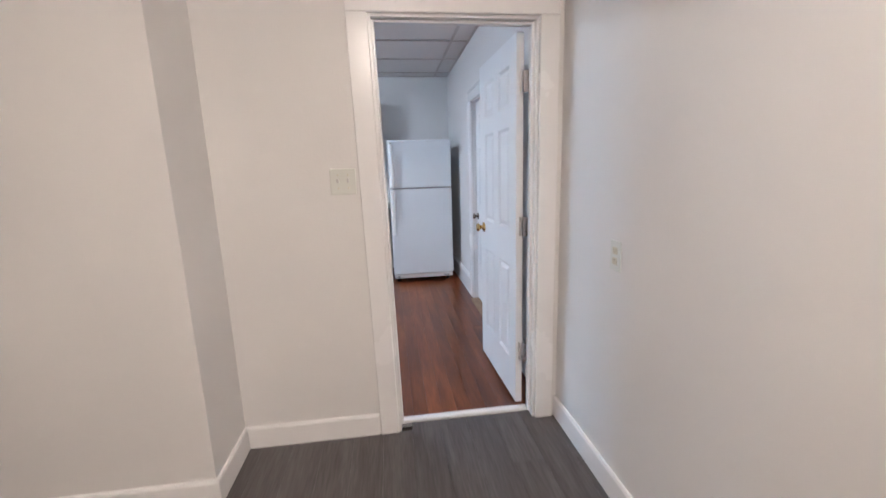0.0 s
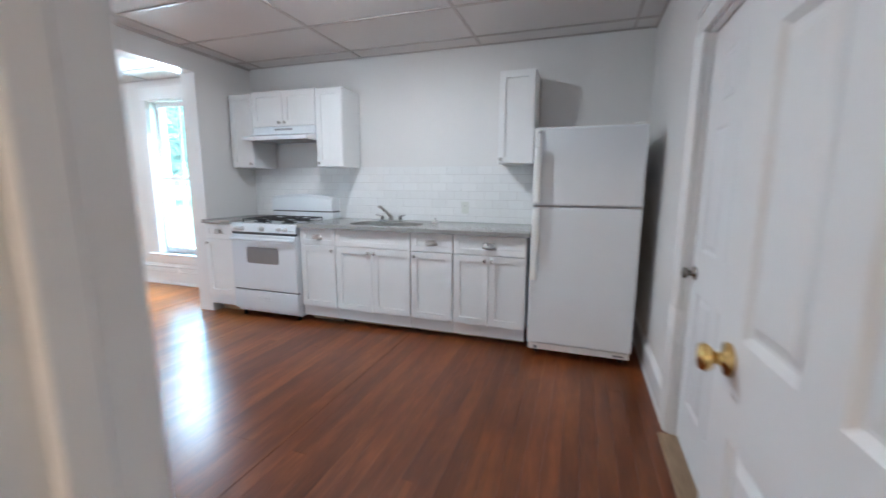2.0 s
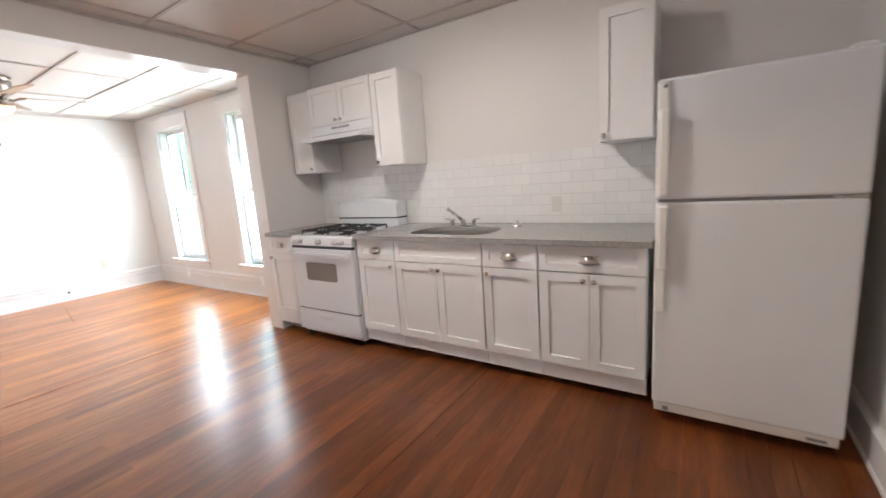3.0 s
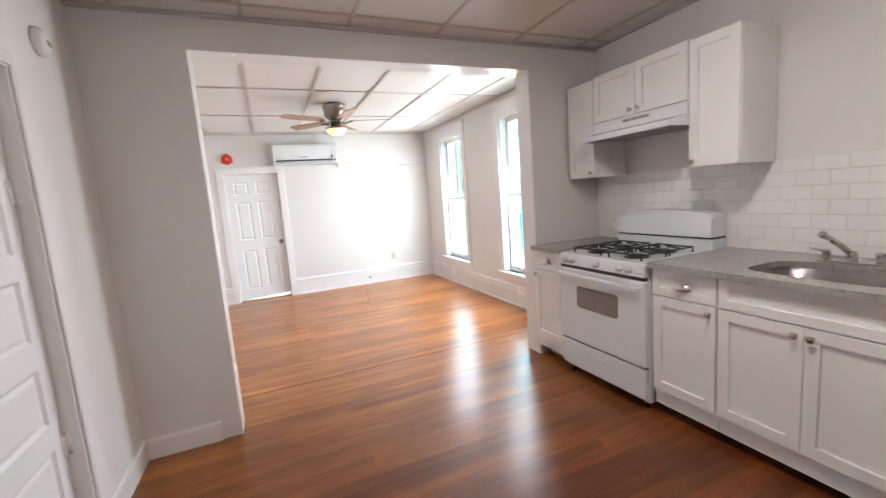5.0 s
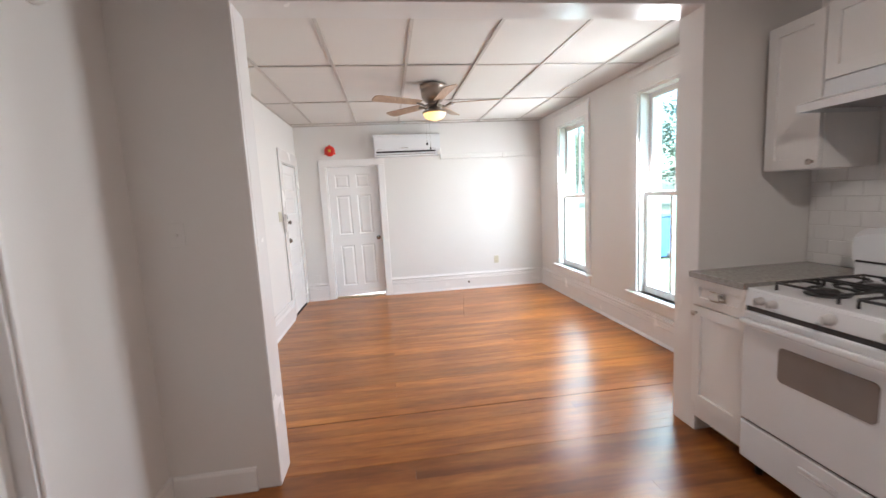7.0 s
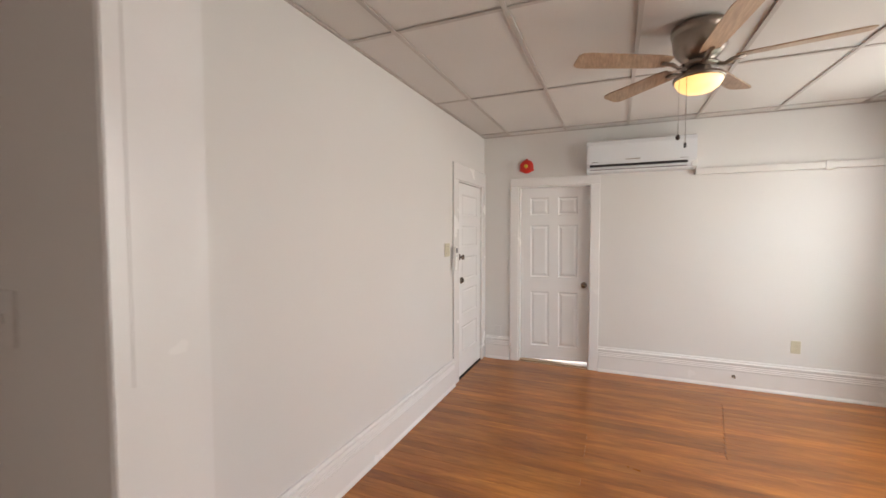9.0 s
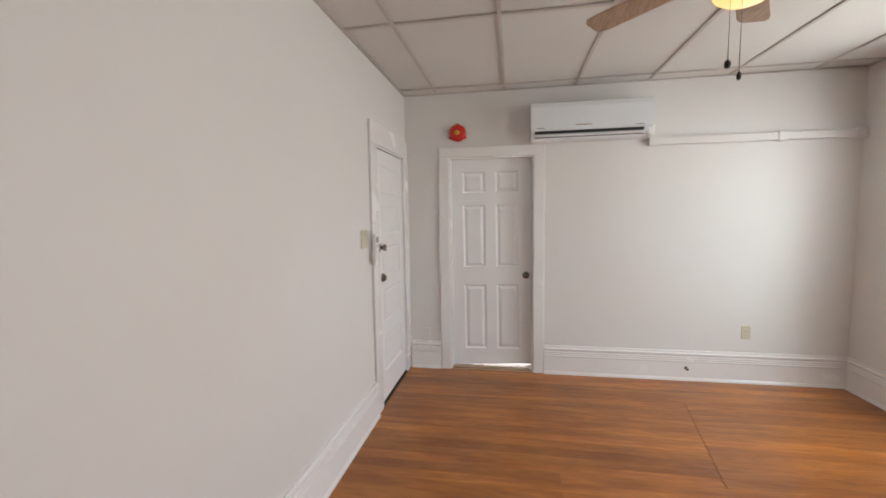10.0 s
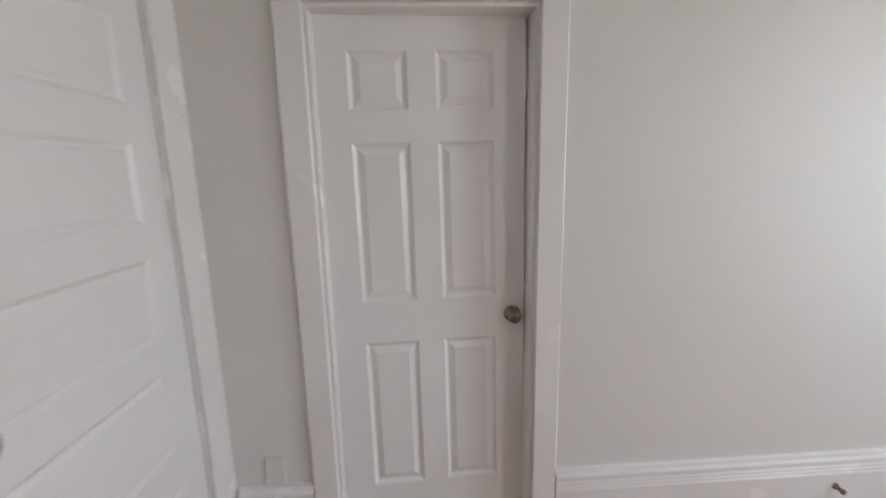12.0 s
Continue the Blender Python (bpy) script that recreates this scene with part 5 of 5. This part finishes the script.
# ---- outside, beyond the windows ----
def tree(x, y, h, seed):
    rng = random.Random(seed)
    t = thing("tree", (x, y, -0.62), "leafy green summer tree on the lawn", "tree", "trees on the lawn")
    bm = bmesh.new()
    tube(bm, [(x, y, -0.7), (x + 0.05, y, h * 0.2), (x - 0.1, y + 0.1, h * 0.45), (x, y, h * 0.8)], 0.16, 8)
    for i in range(7):
        a, z = rng.uniform(0, 6.28), h * rng.uniform(0.25, 0.6)
        tube(bm, [(x, y, z), (x + math.cos(a) * h * 0.15, y + math.sin(a) * h * 0.15, z + h * 0.1), (x + math.cos(a) * h * 0.28, y + math.sin(a) * h * 0.28, z + h * 0.18)], 0.05, 6)
    part("trunk", bm, M_BARK, t)
    verts, faces = [], []
    for c in range(70):
        a, r, z = rng.uniform(0, 6.28), h * 0.34 * rng.random() ** 0.5, h * rng.uniform(0.22, 1.0)
        r *= 1.0 - 0.6 * max(0, z / h - 0.6)
        cx, cy = x + math.cos(a) * r, y + math.sin(a) * r
        for k in range(40):
            p = Vector((cx, cy, z)) + Vector((rng.gauss(0, 0.6), rng.gauss(0, 0.6), rng.gauss(0, 0.45)))
            u = Vector((rng.uniform(-1, 1), rng.uniform(-1, 1), rng.uniform(-1, 1))).normalized()
            w = u.orthogonal().normalized()
            s = rng.uniform(0.14, 0.26)
            i = len(verts)
            verts += [p - u * s, p + w * s * 0.55, p + u * s, p - w * s * 0.55]
            faces.append((i, i + 1, i + 2, i + 3))
    me = bpy.data.meshes.new("crown")
    me.from_pydata([tuple(v - Vector((x, y, -0.62))) for v in verts], [], faces)
    me.materials.append(M_LEAF)
    ob = new("crown", me)
    ob.parent = t
    return t


first = tree(-14.0, 31.0, 9.5, 10)
second = tree(-6.0, 33.0, 10.5, 11)
rng = random.Random(5)
for k in range(15):
    x = -74.0 + 5.2 * k + rng.uniform(-1.2, 1.2)
    if abs(x + 14) < 3 or abs(x + 6) < 3:
        continue
    base = first if k % 2 else second
    copy_thing(base, pose(x, 31 + rng.uniform(0, 6), -0.62, 0, 0, rng.uniform(0, 360)))
house = thing("house", (-9, 40, -0.62), "pale clapboard neighbouring house beyond the lawn", "house")
part("wall", boxes((-30, 40, -0.62, 4, 48, 4.6)), M_SIDING, house)
tmp = bmesh.new()
vv = [tmp.verts.new(p) for p in ((-30.4, 39.6, 4.6), (4.4, 39.6, 4.6), (4.4, 48.4, 4.6), (-30.4, 48.4, 4.6), (-30.4, 44, 7.0), (4.4, 44, 7.0))]
for f in ((0, 1, 5, 4), (2, 3, 4, 5), (0, 4, 3), (1, 2, 5), (3, 2, 1, 0)):
    tmp.faces.new([vv[i] for i in f])
part("roof", merge(bmesh.new(), tmp), M_ROOF, house)
for x in (-27, -22, -17, -12, -7, -2):
    w = part("window", boxes((x - 0.6, 39.93, 1.2, x + 0.6, 40.0, 2.9)), M_TRIM, house)
    part("pane", boxes((x - 0.5, 39.91, 1.3, x + 0.5, 39.94, 2.8)), M_OVEN, w)
BX, BY = -12.6, 12.0
bin_a = thing("recycling_bin", (BX, BY, -0.62), "blue plastic wheeled bin on the lawn", "bin", "blue bins outside")
part("body", boxes((BX - 0.33, BY - 0.33, -0.56, BX + 0.33, BY + 0.33, 0.60), bevel=0.04, seg=2), M_BLUE, bin_a)
part("lid", boxes((BX - 0.37, BY - 0.37, 0.60, BX + 0.37, BY + 0.37, 0.68), bevel=0.03, seg=2), M_BLUE, bin_a)
for x in (BX - 0.33, BX + 0.33):
    part("wheel", lathe(bmesh.new(), [(0.0, -0.03), (0.12, -0.03), (0.12, 0.03), (0.0, 0.03)], (x, BY + 0.25, -0.5), "x", 16), M_BLACK, bin_a)
copy_thing(bin_a, pose(-16.4, 12.9, -0.62, 0, 0, 12))


# ---- tiles and boards ----
splash = structure("trim_backsplash", boxes((XP1 + 0.002, YN - 0.0088, CT1, -0.355, YN, 1.514)), M_GROUT, "white subway tile backsplash")
TW, TH, TG = 0.1545, 0.0805, 0.0025
tile_mesh = {}


def tile_data(w):
    key = round(w, 3)
    if key not in tile_mesh:
        bm = boxes((0.0, -0.007, 0.0, w, 0.0, TH - TG), bevel=0.0016)
        me = bpy.data.meshes.new("tile")
        bm.to_mesh(me)
        bm.free()
        me.materials.append(M_TILE)
        tile_mesh[key] = me
    return tile_mesh[key]


row, z = 0, 1.516 - TH
while z > CT1 - TH:
    x = -0.355 - (TW / 2 if row % 2 else TW)
    xr = -0.355
    while xr > XP1 + 0.01:
        xl = max(x, XP1 + 0.003)
        if z >= CT1 - 0.02:
            o = new("tile", tile_data(xr - xl - TG))
            o.location = (xl, YN - 0.004, max(z, CT1 + 0.0005))
            if z < CT1:
                o.scale.z = (z + TH - TG - CT1 - 0.0005) / (TH - TG)
            o.parent = splash
        xr, x = xl, xl - TW
        if xr <= XP1 + 0.02:
            break
    row += 1
    z -= TH

plank_mesh = {}


def plank_data(w, ln, mat, key_name):
    key = (key_name, round(w, 4), round(ln, 3))
    if key not in plank_mesh:
        bm = boxes((0.0003, 0.0003, -0.02, w - 0.0003, ln - 0.0003, 0.0), bevel=0.0005)
        me = bpy.data.meshes.new("plank")
        bm.to_mesh(me)
        bm.free()
        me.materials.append(mat)
        plank_mesh[key] = me
    return plank_mesh[key]


rng = random.Random(11)
PW = 0.0832
splits = ((1.0,), (0.66, 0.34), (1.0,), (1.0,), (0.34, 0.66), (1.0,))
x = XW
while x < XE + 0.005:
    living = x < XP1 - 0.05
    y0, y1 = (YS - 0.004, YN) if living else (YF + 0.11, YN)
    cuts = [y0 + (y1 - y0) * f for f in (splits[rng.randrange(len(splits))][:-1])]
    gap = 0.0
    if -7.38 < x < -6.45:
        # the patch joint that crosses several boards
        cuts, gap = [5.216 - 0.18 * (x + 7.35)], 0.003
    ends = [y0, *cuts, y1]
    # paler step towards the living room, standing in for its stronger light
    light_step = min(7, max(0, round((-2.5 - x) / 1.7 * 7 + rng.uniform(-1.2, 1.2))))
    for a, b in zip(ends, ends[1:]):
        a, b = a + (gap if a != y0 else 0), b
        o = new("plank", plank_data(PW, round(b - a, 3), M_PINE[light_step], light_step))
        o.location = (x, a, floor_z(x + PW / 2) + rng.uniform(-0.0002, 0.0002))
        o.rotation_euler.y = rng.gauss(0, 0.003)
        o.parent = sub
    # shrinkage gaps between old boards, with a dark strip in for their shade
    crack = (0.010 if abs(x + 4.33) < 0.042 else 0.0035 if abs(x + 1.43) < 0.042 else 0.003 if abs(x + 3.80) < 0.042 else 0.0)
    if crack:
        shade_strip = new("crack_shade", bpy.data.meshes.new("crack_shade"))
        bm = boxes((0, 0, -0.02, crack, y1 - y0 - 0.01, -0.0025))
        bm.to_mesh(shade_strip.data)
        bm.free()
        shade_strip.data.materials.append(M_GAP)
        shade_strip.location = (x + PW, y0 + 0.005, floor_z(x + PW))
        shade_strip.parent = sub
    x += PW + crack

x = -3.0
while x < XE:
    y = -1.6 - rng.uniform(0, 1.2)
    stop = 2.984 if -0.40 < x < 0.30 else YF - 0.006
    while y < stop:
        ln = 1.22
        a, b = max(y, -1.6), min(y + ln, stop)
        if b - a > 0.02:
            o = new("plank", plank_data(0.15, round(b - a, 2), M_GREY, "grey"))
            o.location = (x, b - round(b - a, 2), 0.042)
            o.parent = hall
        y += ln
    x += 0.15
